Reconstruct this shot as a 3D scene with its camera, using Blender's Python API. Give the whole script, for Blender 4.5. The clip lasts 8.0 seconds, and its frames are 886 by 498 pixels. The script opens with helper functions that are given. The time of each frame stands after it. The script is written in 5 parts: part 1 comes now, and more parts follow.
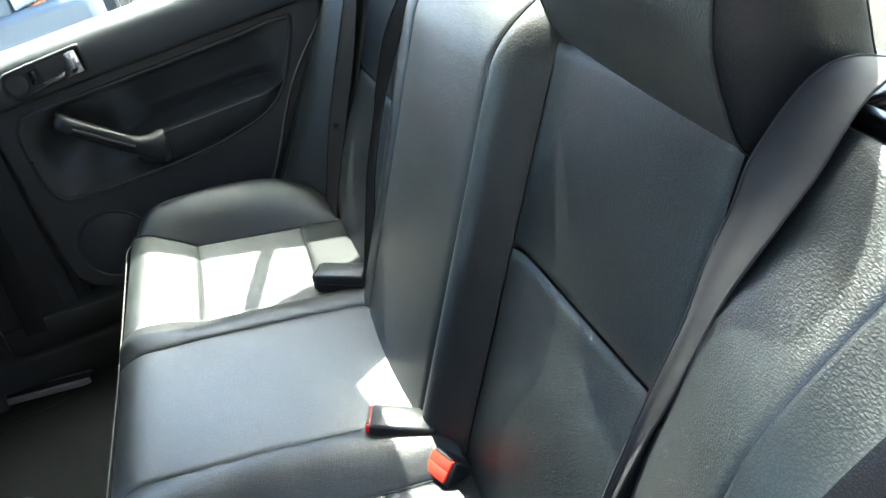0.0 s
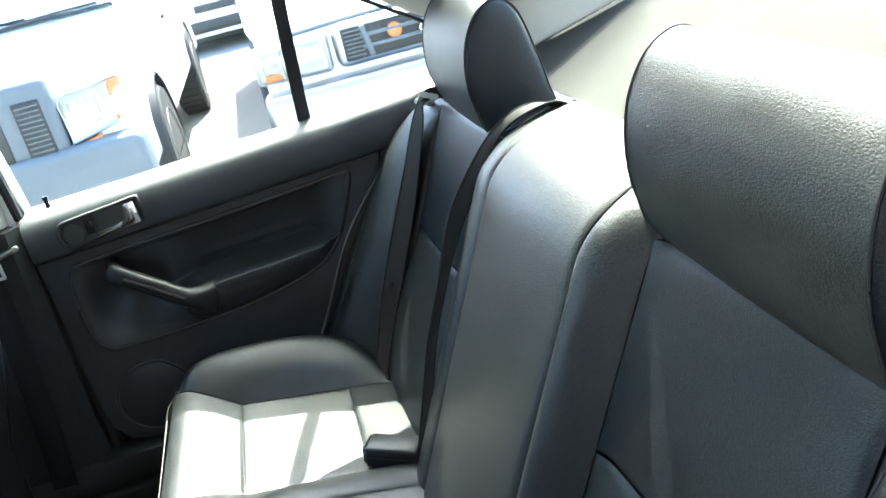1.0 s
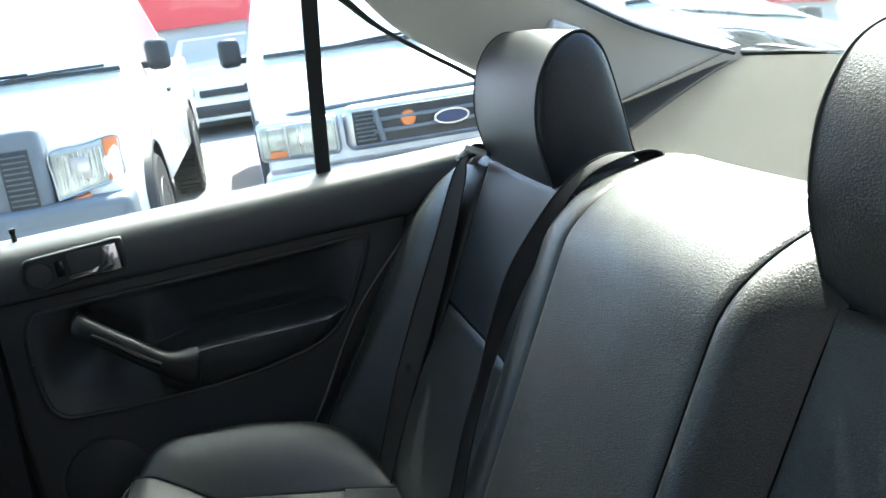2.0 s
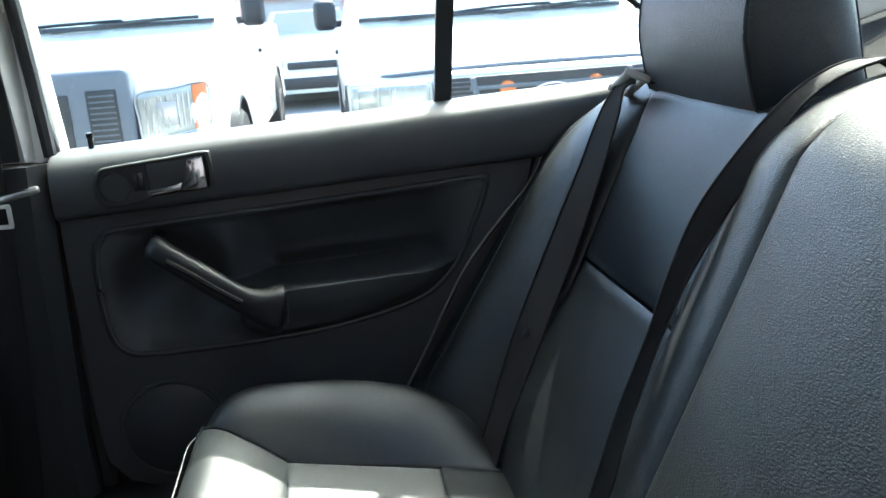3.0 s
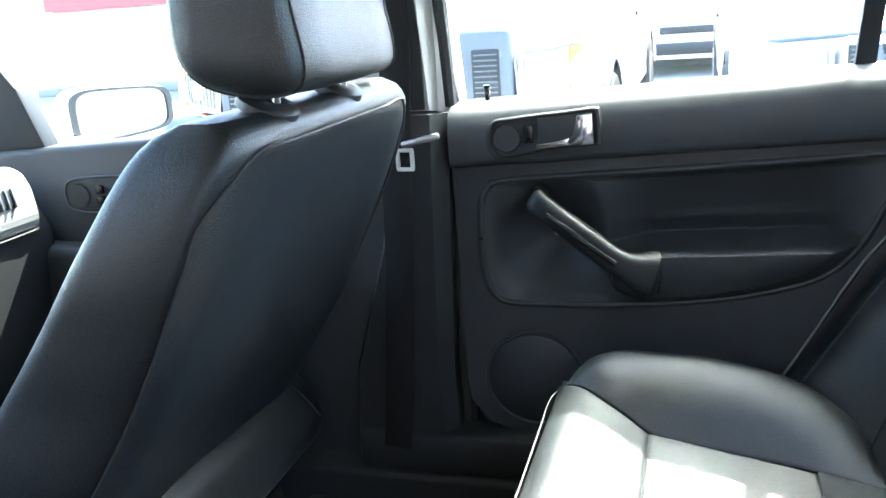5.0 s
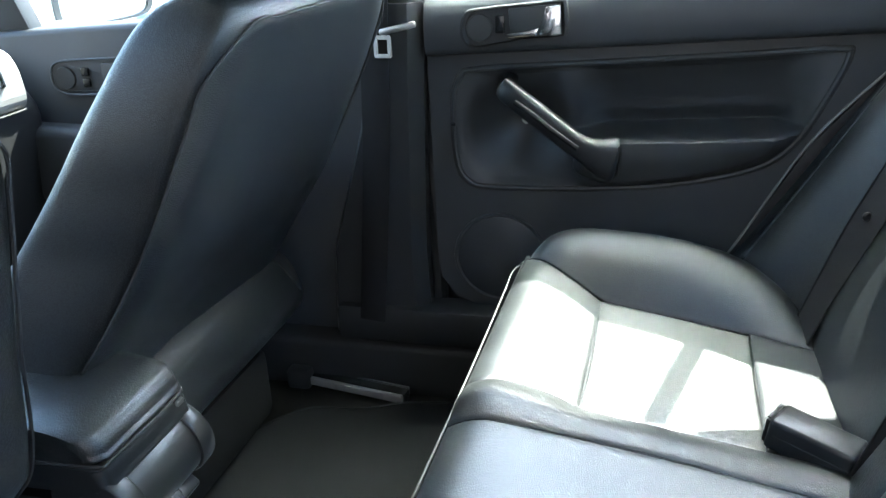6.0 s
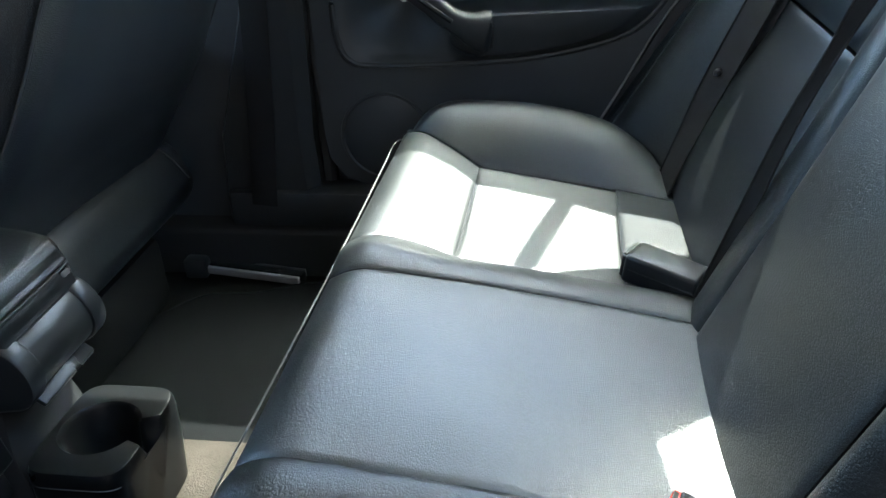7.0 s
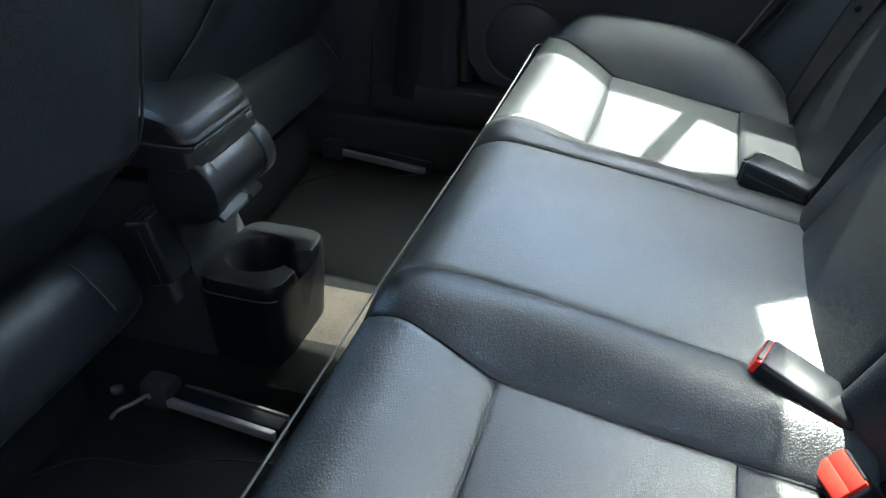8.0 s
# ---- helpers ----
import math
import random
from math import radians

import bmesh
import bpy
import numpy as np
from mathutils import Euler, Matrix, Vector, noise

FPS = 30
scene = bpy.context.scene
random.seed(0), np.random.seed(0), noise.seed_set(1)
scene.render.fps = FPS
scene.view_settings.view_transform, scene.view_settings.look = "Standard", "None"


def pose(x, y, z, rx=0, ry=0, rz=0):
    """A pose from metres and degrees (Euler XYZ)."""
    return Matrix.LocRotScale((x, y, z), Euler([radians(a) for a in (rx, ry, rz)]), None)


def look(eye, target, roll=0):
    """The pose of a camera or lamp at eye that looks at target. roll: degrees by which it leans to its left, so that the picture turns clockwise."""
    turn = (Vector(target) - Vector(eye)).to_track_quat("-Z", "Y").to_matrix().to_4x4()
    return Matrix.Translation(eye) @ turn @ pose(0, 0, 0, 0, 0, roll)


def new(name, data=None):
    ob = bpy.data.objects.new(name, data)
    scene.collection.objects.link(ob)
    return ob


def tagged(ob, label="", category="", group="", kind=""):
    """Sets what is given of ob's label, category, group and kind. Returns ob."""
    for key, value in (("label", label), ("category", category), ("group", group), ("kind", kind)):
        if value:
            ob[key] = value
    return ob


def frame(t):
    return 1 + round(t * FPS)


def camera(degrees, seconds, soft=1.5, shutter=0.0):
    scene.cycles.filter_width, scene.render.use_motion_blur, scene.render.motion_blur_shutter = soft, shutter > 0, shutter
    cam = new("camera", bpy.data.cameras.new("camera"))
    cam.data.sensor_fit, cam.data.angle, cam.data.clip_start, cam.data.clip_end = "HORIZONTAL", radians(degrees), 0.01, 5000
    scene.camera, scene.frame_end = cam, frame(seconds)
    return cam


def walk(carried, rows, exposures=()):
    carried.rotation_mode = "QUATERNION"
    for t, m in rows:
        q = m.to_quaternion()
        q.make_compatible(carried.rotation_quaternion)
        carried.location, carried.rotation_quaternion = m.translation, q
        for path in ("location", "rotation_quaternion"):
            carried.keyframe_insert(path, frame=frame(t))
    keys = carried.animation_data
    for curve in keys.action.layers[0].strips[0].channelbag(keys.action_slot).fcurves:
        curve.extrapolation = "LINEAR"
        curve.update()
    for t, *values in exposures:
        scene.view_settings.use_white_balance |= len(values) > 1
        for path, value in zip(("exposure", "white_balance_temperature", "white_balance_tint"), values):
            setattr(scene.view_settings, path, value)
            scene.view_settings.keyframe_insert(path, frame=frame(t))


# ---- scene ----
cam = camera(55.0, 8.0)
EXPOSURES = [(0, 3.82, 6430, -4), (0.5, 3.86, 6430, -4), (1, 3.79, 6400, -4), (1.2, 3.74, 6400, -4), (2.5, 2.64, 6320, -1), (3, 3.13, 6270, -1), (3.5, 3.87, 6120, -3), (4, 3.92, 6170, -1), (4.5, 4.17, 6170, 0), (6, 4.3, 6130, -2), (7, 3.68, 6160, -3), (7.5, 3.48, 6160, -3), (8, 3.41, 6090, -3)]
PATH = [
    (0, (0.356, -0.996, 1.301), (0.599, 0.699, 0.268), -16.0),
    (0.5, (0.379, -0.972, 1.35), (0.686, 0.779, 0.432), -14.6),
    (1, (0.34, -0.899, 1.343), (0.611, 0.93, 0.581), -13.9),
    (1.2, (0.328, -0.855, 1.323), (0.668, 0.99, 0.631), -13.7),
    (2.5, (0.249, -0.586, 1.171), (0.551, 1.326, 0.67), -4.8),
    (3, (0.221, -0.488, 1.113), (0.441, 1.429, 0.587), -4.0),
    (3.5, (0.203, -0.427, 1.08), (0.271, 1.48, 0.482), -5.1),
    (4, (0.186, -0.426, 1.077), (-0.041, 1.44, 0.394), -5.0),
    (4.5, (0.181, -0.446, 1.097), (-0.295, 1.407, 0.513), -5.4),
    (4.7, (0.175, -0.448, 1.102), (-0.375, 1.402, 0.58), -5.2),
    (5.8, (0.188, -0.544, 1.096), (-0.354, 1.247, 0.390), -3.0),
    (6, (0.197, -0.559, 1.089), (-0.304, 1.227, 0.342), -2.8),
    (6.5, (0.224, -0.572, 1.080), (-0.122, 1.221, 0.268), -1.4),
    (7, (0.248, -0.618, 1.052), (-0.043, 1.122, 0.111), -3.2),
    (7.5, (0.227, -0.683, 1.037), (-0.084, 1.01, 0.018), -0.1),
    (8, (0.225, -0.768, 1.034), (-0.254, 0.866, -0.015), 0.8),
]
walk(cam, [(t, look(eye, target, roll)) for t, eye, target, roll in PATH], EXPOSURES)

SUN_TO = Vector((0.233, 0.540, 0.809)).normalized()


# ---- world, sun, exposure ----
def make_world():
    w = bpy.data.worlds.new("sky")
    w.use_nodes = True
    nt = w.node_tree
    sky = nt.nodes.new("ShaderNodeTexSky")
    sky.sky_type, sky.sun_disc = "NISHITA", False
    sky.sun_elevation = math.asin(SUN_TO.z)
    sky.sun_rotation = math.atan2(SUN_TO.x, SUN_TO.y)
    nt.links.new(sky.outputs[0], nt.nodes["Background"].inputs[0])
    nt.nodes["Background"].inputs[1].default_value = 0.15
    scene.world = w
    lamp = bpy.data.lights.new("sun", "SUN")
    lamp.energy, lamp.angle, lamp.color = 2.8, radians(0.53), (1.0, 0.95, 0.86)
    ob = new("sun", lamp)
    ob.matrix_world = look(SUN_TO * 20, (0, 0, 0))


make_world()


# ---- materials ----
def material(name, color, rough=0.5, metal=0.0, grain=0.0, grain_scale=400.0, stain=0.15, stain_scale=6.0, bump=0.0,
             bump_scale=300.0, kind="noise", spec=0.5, coat=0.0, dust=0.0):
    m = bpy.data.materials.new(name)
    m.use_nodes = True
    nt = m.node_tree
    b = nt.nodes["Principled BSDF"]
    b.inputs["Roughness"].default_value, b.inputs["Metallic"].default_value = rough, metal
    b.inputs["Specular IOR Level"].default_value = spec
    b.inputs["Coat Weight"].default_value = coat
    tc = nt.nodes.new("ShaderNodeTexCoord")
    n1 = nt.nodes.new("ShaderNodeTexNoise")
    n1.inputs["Scale"].default_value, n1.inputs["Detail"].default_value = stain_scale, 5
    nt.links.new(tc.outputs["Object"], n1.inputs["Vector"])
    n2 = nt.nodes.new("ShaderNodeTexNoise")
    n2.inputs["Scale"].default_value, n2.inputs["Detail"].default_value = grain_scale, 3
    nt.links.new(tc.outputs["Object"], n2.inputs["Vector"])
    add = nt.nodes.new("ShaderNodeMath")
    add.operation = "MULTIPLY_ADD"
    nt.links.new(n2.outputs[0], add.inputs[0])
    add.inputs[1].default_value = grain
    mul = nt.nodes.new("ShaderNodeMath")
    mul.operation = "MULTIPLY_ADD"
    nt.links.new(n1.outputs[0], mul.inputs[0])
    mul.inputs[1].default_value, mul.inputs[2].default_value = 2 * stain, 1 - stain - grain / 2
    nt.links.new(mul.outputs[0], add.inputs[2])
    mix = nt.nodes.new("ShaderNodeVectorMath")
    mix.operation = "SCALE"
    mix.inputs[0].default_value = color
    nt.links.new(add.outputs[0], mix.inputs["Scale"])
    color_out = mix.outputs[0]
    if dust:
        # sparse pale specks
        sp = nt.nodes.new("ShaderNodeTexVoronoi")
        sp.inputs["Scale"].default_value = 30.0
        nt.links.new(tc.outputs["Object"], sp.inputs["Vector"])
        near = nt.nodes.new("ShaderNodeMath")
        near.operation = "LESS_THAN"
        near.inputs[1].default_value = 0.024
        nt.links.new(sp.outputs["Distance"], near.inputs[0])
        few = nt.nodes.new("ShaderNodeMath")
        few.operation = "GREATER_THAN"
        few.inputs[1].default_value = 0.60
        nt.links.new(n1.outputs[0], few.inputs[0])
        both = nt.nodes.new("ShaderNodeMath")
        both.operation = "MULTIPLY"
        nt.links.new(near.outputs[0], both.inputs[0])
        nt.links.new(few.outputs[0], both.inputs[1])
        lift = nt.nodes.new("ShaderNodeVectorMath")
        lift.operation = "SCALE"
        lift.inputs[0].default_value = (dust, dust, dust * 0.95)
        nt.links.new(both.outputs[0], lift.inputs["Scale"])
        tot = nt.nodes.new("ShaderNodeVectorMath")
        nt.links.new(color_out, tot.inputs[0])
        nt.links.new(lift.outputs[0], tot.inputs[1])
        color_out = tot.outputs[0]
    nt.links.new(color_out, b.inputs["Base Color"])
    rr = nt.nodes.new("ShaderNodeMath")
    rr.operation = "MULTIPLY_ADD"
    nt.links.new(n1.outputs[0], rr.inputs[0])
    rr.inputs[1].default_value, rr.inputs[2].default_value = 0.16, rough - 0.08
    nt.links.new(rr.outputs[0], b.inputs["Roughness"])
    if bump:
        if kind == "leather":
            # pebbled cells with sunk creases, drawn out along the bench, and a finer pore noise
            t = nt.nodes.new("ShaderNodeTexVoronoi")
            t.feature = "DISTANCE_TO_EDGE"
            warp = nt.nodes.new("ShaderNodeVectorMath")
            warp.operation = "MULTIPLY_ADD"
            nz = nt.nodes.new("ShaderNodeTexNoise")
            nz.inputs["Scale"].default_value = 150
            nt.links.new(tc.outputs["Object"], nz.inputs["Vector"])
            nt.links.new(nz.outputs["Color"], warp.inputs[0])
            warp.inputs[1].default_value = (0.0035, 0.0035, 0.0035)
            st = nt.nodes.new("ShaderNodeVectorMath")
            st.operation = "MULTIPLY"
            st.inputs[1].default_value = (1.1, 0.52, 1.2)
            nt.links.new(tc.outputs["Object"], st.inputs[0])
            nt.links.new(st.outputs[0], warp.inputs[2])
            nt.links.new(warp.outputs[0], t.inputs["Vector"])
            t.inputs["Scale"].default_value = bump_scale
            rng = nt.nodes.new("ShaderNodeMapRange")
            rng.interpolation_type = "SMOOTHSTEP"
            rng.inputs["From Min"].default_value, rng.inputs["From Max"].default_value = 0.0, 0.30
            nt.links.new(t.outputs["Distance"], rng.inputs[0])
            patch = nt.nodes.new("ShaderNodeTexNoise")
            patch.inputs["Scale"].default_value, patch.inputs["Detail"].default_value = 14.0, 3
            nt.links.new(tc.outputs["Object"], patch.inputs["Vector"])
            much = nt.nodes.new("ShaderNodeMapRange")
            much.inputs["From Min"].default_value, much.inputs["From Max"].default_value = 0.3, 0.7
            much.inputs["To Min"].default_value, much.inputs["To Max"].default_value = 0.65, 1.0
            nt.links.new(patch.outputs[0], much.inputs[0])
            depth = nt.nodes.new("ShaderNodeMath")
            depth.operation = "MULTIPLY"
            nt.links.new(rng.outputs[0], depth.inputs[0])
            nt.links.new(much.outputs[0], depth.inputs[1])
            height = depth.outputs[0]
            # the grain's shading is also put into the colour: creases darker, tops lighter
            crease_shade = nt.nodes.new("ShaderNodeMapRange")
            crease_shade.inputs["To Min"].default_value, crease_shade.inputs["To Max"].default_value = 0.45, 1.15
            nt.links.new(rng.outputs[0], crease_shade.inputs[0])
            shaded_color = nt.nodes.new("ShaderNodeVectorMath")
            shaded_color.operation = "SCALE"
            nt.links.new(color_out, shaded_color.inputs[0])
            nt.links.new(crease_shade.outputs[0], shaded_color.inputs["Scale"])
            nt.links.new(shaded_color.outputs[0], b.inputs["Base Color"])
        else:
            t = nt.nodes.new("ShaderNodeTexNoise")
            t.inputs["Detail"].default_value = 4
            nt.links.new(tc.outputs["Object"], t.inputs["Vector"])
            t.inputs["Scale"].default_value = bump_scale
            height = t.outputs[0]
        bp = nt.nodes.new("ShaderNodeBump")
        bp.inputs["Strength"].default_value, bp.inputs["Distance"].default_value = bump, 0.0015
        nt.links.new(height, bp.inputs["Height"])
        nt.links.new(bp.outputs[0], b.inputs["Normal"])
    return m


LEATHER = material("black_leather", (0.0174, 0.0200, 0.0212), 0.36, stain=0.2, bump=0.22, bump_scale=470, kind="leather", grain=0.15, spec=0.54, dust=0.10)
CUSHION = material("cushion_leather", (0.0160, 0.0194, 0.0212), 0.365, stain=0.22, bump=0.22, bump_scale=540, kind="leather", grain=0.15, spec=1.0)
LEATHER_SMOOTH = material("smooth_leather", (0.0112, 0.0142, 0.0172), 0.32, stain=0.15, bump=0.16, bump_scale=430, kind="leather", spec=0.36)
BOLSTER = material("bolster_leather", (0.0080, 0.0105, 0.0132), 0.33, stain=0.15, bump=0.18, bump_scale=430, kind="leather", spec=0.5)
SEAT_VINYL = material("seat_back_vinyl", (0.0165, 0.0186, 0.0205), 0.40, stain=0.2, bump=0.22, bump_scale=400, kind="leather", grain=0.1, spec=0.40)
SEAM = material("seam_thread", (0.012, 0.013, 0.014), 0.7)
LIT_FLANGE = material("lit_door_flange", (0.17, 0.17, 0.165), 0.6)
PIPING = material("pale_piping", (0.075, 0.075, 0.072), 0.6)
VINYL = material("door_vinyl", (0.0310, 0.0348, 0.0385), 0.43, stain=0.12, bump=0.12, bump_scale=900, grain=0.15, spec=0.40)
PLASTIC = material("black_plastic", (0.0215, 0.0230, 0.0245), 0.48, stain=0.15, bump=0.06, bump_scale=1200, spec=0.28)
SHINY = material("gloss_plastic", (0.010, 0.011, 0.012), 0.16, spec=0.40)
SATIN = material("satin_plastic", (0.012, 0.0138, 0.0155), 0.30, stain=0.15, bump=0.05, bump_scale=1200, spec=0.34)
CUP = material("cup_holder_plastic", (0.0060, 0.0066, 0.0072), 0.31, stain=0.2, stain_scale=30, bump=0.04, bump_scale=1200, spec=0.18)
MIRROR = material("mirror_glass", (0.34, 0.37, 0.38), 0.03, metal=1.0, stain=0.05)
CHROME = material("chrome", (0.75, 0.75, 0.76), 0.14, metal=1.0, stain=0.05)
STEEL = material("brushed_steel", (0.45, 0.45, 0.46), 0.35, metal=1.0, stain=0.2)
BELT = material("belt_webbing", (0.010, 0.0098, 0.0105), 0.75, bump=0.25, bump_scale=1500, spec=0.2)
BELT_PALE = material("pale_belt_webbing", (0.026, 0.0250, 0.0275), 0.7, bump=0.25, bump_scale=1500, spec=0.25)
RED = material("red_button", (0.75, 0.035, 0.02), 0.4)
# one carpet in two colours: pale for the sunlit tunnel, black for footwell shade
SUNLIT_CARPET = material("sunlit_tunnel_carpet", (0.036, 0.0315, 0.0270), 0.95, grain=1.1, grain_scale=420, stain=0.5, stain_scale=22, bump=1.0, bump_scale=500, spec=0.03)
SHADED_CARPET = material("shaded_floor_carpet", (0.0085, 0.0085, 0.0082), 0.95, grain=1.1, grain_scale=420, stain=0.35, bump=1.0, bump_scale=500, spec=0.03)
MAT = material("rubber_mat", (0.0045, 0.005, 0.0055), 0.8, grain=0.3, stain=0.25, bump=0.3, bump_scale=500, spec=0.04)
GRIP = material("soft_grip", (0.0125, 0.0142, 0.016), 0.46, stain=0.12, bump=0.10, bump_scale=900, spec=0.3)
CHANNEL = material("dull_rail_channel", (0.075, 0.078, 0.082), 0.55, metal=0.2, stain=0.25, stain_scale=30)
INLAY = material("dull_black_inlay", (0.008, 0.009, 0.010), 0.75, spec=0.12)
RAIL = material("zinc_rail", (0.26, 0.26, 0.27), 0.42, metal=0.4, stain=0.25, stain_scale=30)
SHELF = material("shelf_felt", (0.034, 0.0345, 0.0325), 0.98, spec=0.02, grain=0.35, grain_scale=600, stain=0.12, bump=0.5, bump_scale=800)
SILVER = material("silver_dash_trim", (0.30, 0.31, 0.30), 0.42, metal=0.3, stain=0.08)
TRIM = material("grey_pillar_trim", (0.42, 0.42, 0.40), 0.7, stain=0.06, bump=0.1, bump_scale=900)
LINER = material("headliner", (0.5, 0.49, 0.46), 0.9, stain=0.05, bump=0.2, bump_scale=900)
BODY = material("silver_body", (0.70, 0.73, 0.70), 0.3, stain=0.04, coat=0.4)
WHITE = material("white_truck_paint", (0.80, 0.80, 0.79), 0.28, stain=0.04, coat=0.5)
GREYPL = material("grey_bumper_plastic", (0.11, 0.125, 0.14), 0.5, stain=0.12)
DARKPL = material("grille_black", (0.02, 0.021, 0.022), 0.5)
TYRE = material("tyre_rubber", (0.025, 0.025, 0.025), 0.85, grain=0.3)
AMBER = material("amber_lens", (0.58, 0.17, 0.05), 0.25)
LENS = material("lamp_lens", (0.38, 0.39, 0.35), 0.2, stain=0.3, stain_scale=40, metal=0.5)
BADGE = material("dark_blue_badge", (0.02, 0.035, 0.09), 0.3)
CONCRETE = material("yard_concrete", (0.19, 0.185, 0.175), 0.9, grain=0.3, grain_scale=60, stain=0.2, stain_scale=0.7, bump=0.3, bump_scale=60)
REDWALL = material("red_painted_wall", (0.55, 0.06, 0.06), 0.6, stain=0.1)
# for the unseen light-blocking wall; its pinkish tone warms the bounce into the cabin
SHADE_WALL = material("dark_grey_wall", (0.130, 0.112, 0.114), 0.85, stain=0.2, stain_scale=1, grain=0.2, grain_scale=30)
GREYWALL = material("grey_yard_wall", (0.45, 0.46, 0.46), 0.8, stain=0.15, stain_scale=1)


def glass_material(name, tint):
    m = bpy.data.materials.new(name)
    m.use_nodes = True
    b = m.node_tree.nodes["Principled BSDF"]
    b.inputs["Base Color"].default_value = (*tint, 1)
    b.inputs["Transmission Weight"].default_value = 1.0
    b.inputs["Roughness"].default_value = 0.02
    b.inputs["IOR"].default_value = 1.45
    return m


GLASS = glass_material("window_glass", (0.95, 0.97, 0.975))
WINDSCREEN = material("windscreen_glass", (0.42, 0.54, 0.55), 0.08, stain=0.25, stain_scale=2, metal=0.3)


# ---- building helpers ----
def thing(name, label, category, at=(0, 0, 0), group="", kind=""):
    e = new(name)
    e.empty_display_size = 0.05
    e.location = at
    return tagged(e, label, category, group, kind)


def part(name, bm, mat, parent=None, label="", smooth=True):
    """One bmesh, in world places, as one mesh object under a thing or a part."""
    me = bpy.data.meshes.new(name)
    bmesh.ops.recalc_face_normals(bm, faces=bm.faces)
    bm.to_mesh(me)
    bm.free()
    for p in me.polygons:
        p.use_smooth = smooth
    if smooth:
        me.set_sharp_from_angle(angle=radians(38))
    me.materials.append(mat)
    ob = new(name, me)
    if parent is not None:
        ob.parent = parent
        if parent.data is None:
            ob.matrix_parent_inverse = Matrix.Translation(parent.location).inverted()
    if label:
        ob["label"] = label
    return ob


def solo(name, bm, mat, label, category, group="", kind="", smooth=True):
    return tagged(part(name, bm, mat, None, "", smooth), label, category, group, kind)


def V(*a):
    return Vector(a)


def curve_at(pts, t):
    """A point at t in 0..1 on a smooth curve through the points."""
    n = len(pts) - 1
    s = min(max(t, 0.0), 1.0) * n
    i = min(int(s), n - 1)
    f = s - i
    p = [Vector(pts[min(max(k, 0), n)]) for k in (i - 1, i, i + 1, i + 2)]
    return 0.5 * ((2 * p[1]) + (p[2] - p[0]) * f + (2 * p[0] - 5 * p[1] + 4 * p[2] - p[3]) * f * f
                  + (3 * p[1] - p[0] - 3 * p[2] + p[3]) * f ** 3)


def spaced(n):
    """Steps in 0..1, closer at both ends."""
    return [0.5 - 0.5 * math.cos(math.pi * k / n) * (1 - 0.12 * math.sin(math.pi * k / n)) for k in range(n + 1)]


def pad(f, nu=22, nv=22, roll=0.010, depth=0.03, puff=0.0, inward=None):
    """A stuffed panel over the surface f(u, v): rolled edges that sink by `roll`, a skirt `depth` deep and a closed back."""
    us, vs = spaced(nu), spaced(nv)
    P = [[Vector(f(u, v)) for v in vs] for u in us]
    e = 1e-3
    bm = bmesh.new()
    top = []
    lu = [sum((P[i + 1][j] - P[i][j]).length for i in range(nu)) for j in range(nv + 1)]
    lv = [sum((P[i][j + 1] - P[i][j]).length for j in range(nv)) for i in range(nu + 1)]
    N = []
    for i, u in enumerate(us):
        row = []
        for j, v in enumerate(vs):
            a = Vector(f(min(u + e, 1), v)) - Vector(f(max(u - e, 0), v))
            b = Vector(f(u, min(v + e, 1))) - Vector(f(u, max(v - e, 0)))
            n = a.cross(b)
            n = n.normalized() if n.length > 1e-12 else Vector((0, 0, 1))
            if inward is not None and n.dot(inward) > 0:
                n = -n
            row.append(n)
        N.append(row)
    for i, u in enumerate(us):
        row = []
        for j, v in enumerate(vs):
            du, dv = min(u, 1 - u) * lu[j], min(v, 1 - v) * lv[i]
            r = 2.6 * roll
            dd = min(math.hypot(max(0.0, r - du), max(0.0, r - dv)) / r, 1.0)
            sink = 0.75 * roll * dd ** 2.6
            up = puff * (math.sin(math.pi * u) * math.sin(math.pi * v)) ** 0.6 if puff else 0.0
            row.append(bm.verts.new(P[i][j] + N[i][j] * (up - sink)))
        top.append(row)
    for i in range(nu):
        for j in range(nv):
            bm.faces.new((top[i][j], top[i + 1][j], top[i + 1][j + 1], top[i][j + 1]))
    loop = ([(i, 0) for i in range(nu)] + [(nu, j) for j in range(nv)] + [(i, nv) for i in range(nu, 0, -1)]
            + [(0, j) for j in range(nv, 0, -1)])
    low = [bm.verts.new(top[i][j].co - N[i][j] * depth) for i, j in loop]
    k = len(loop)
    for q in range(k):
        a, b = loop[q], loop[(q + 1) % k]
        bm.faces.new((top[a[0]][a[1]], top[b[0]][b[1]], low[(q + 1) % k], low[q]))
    bm.faces.new(low)
    return bm


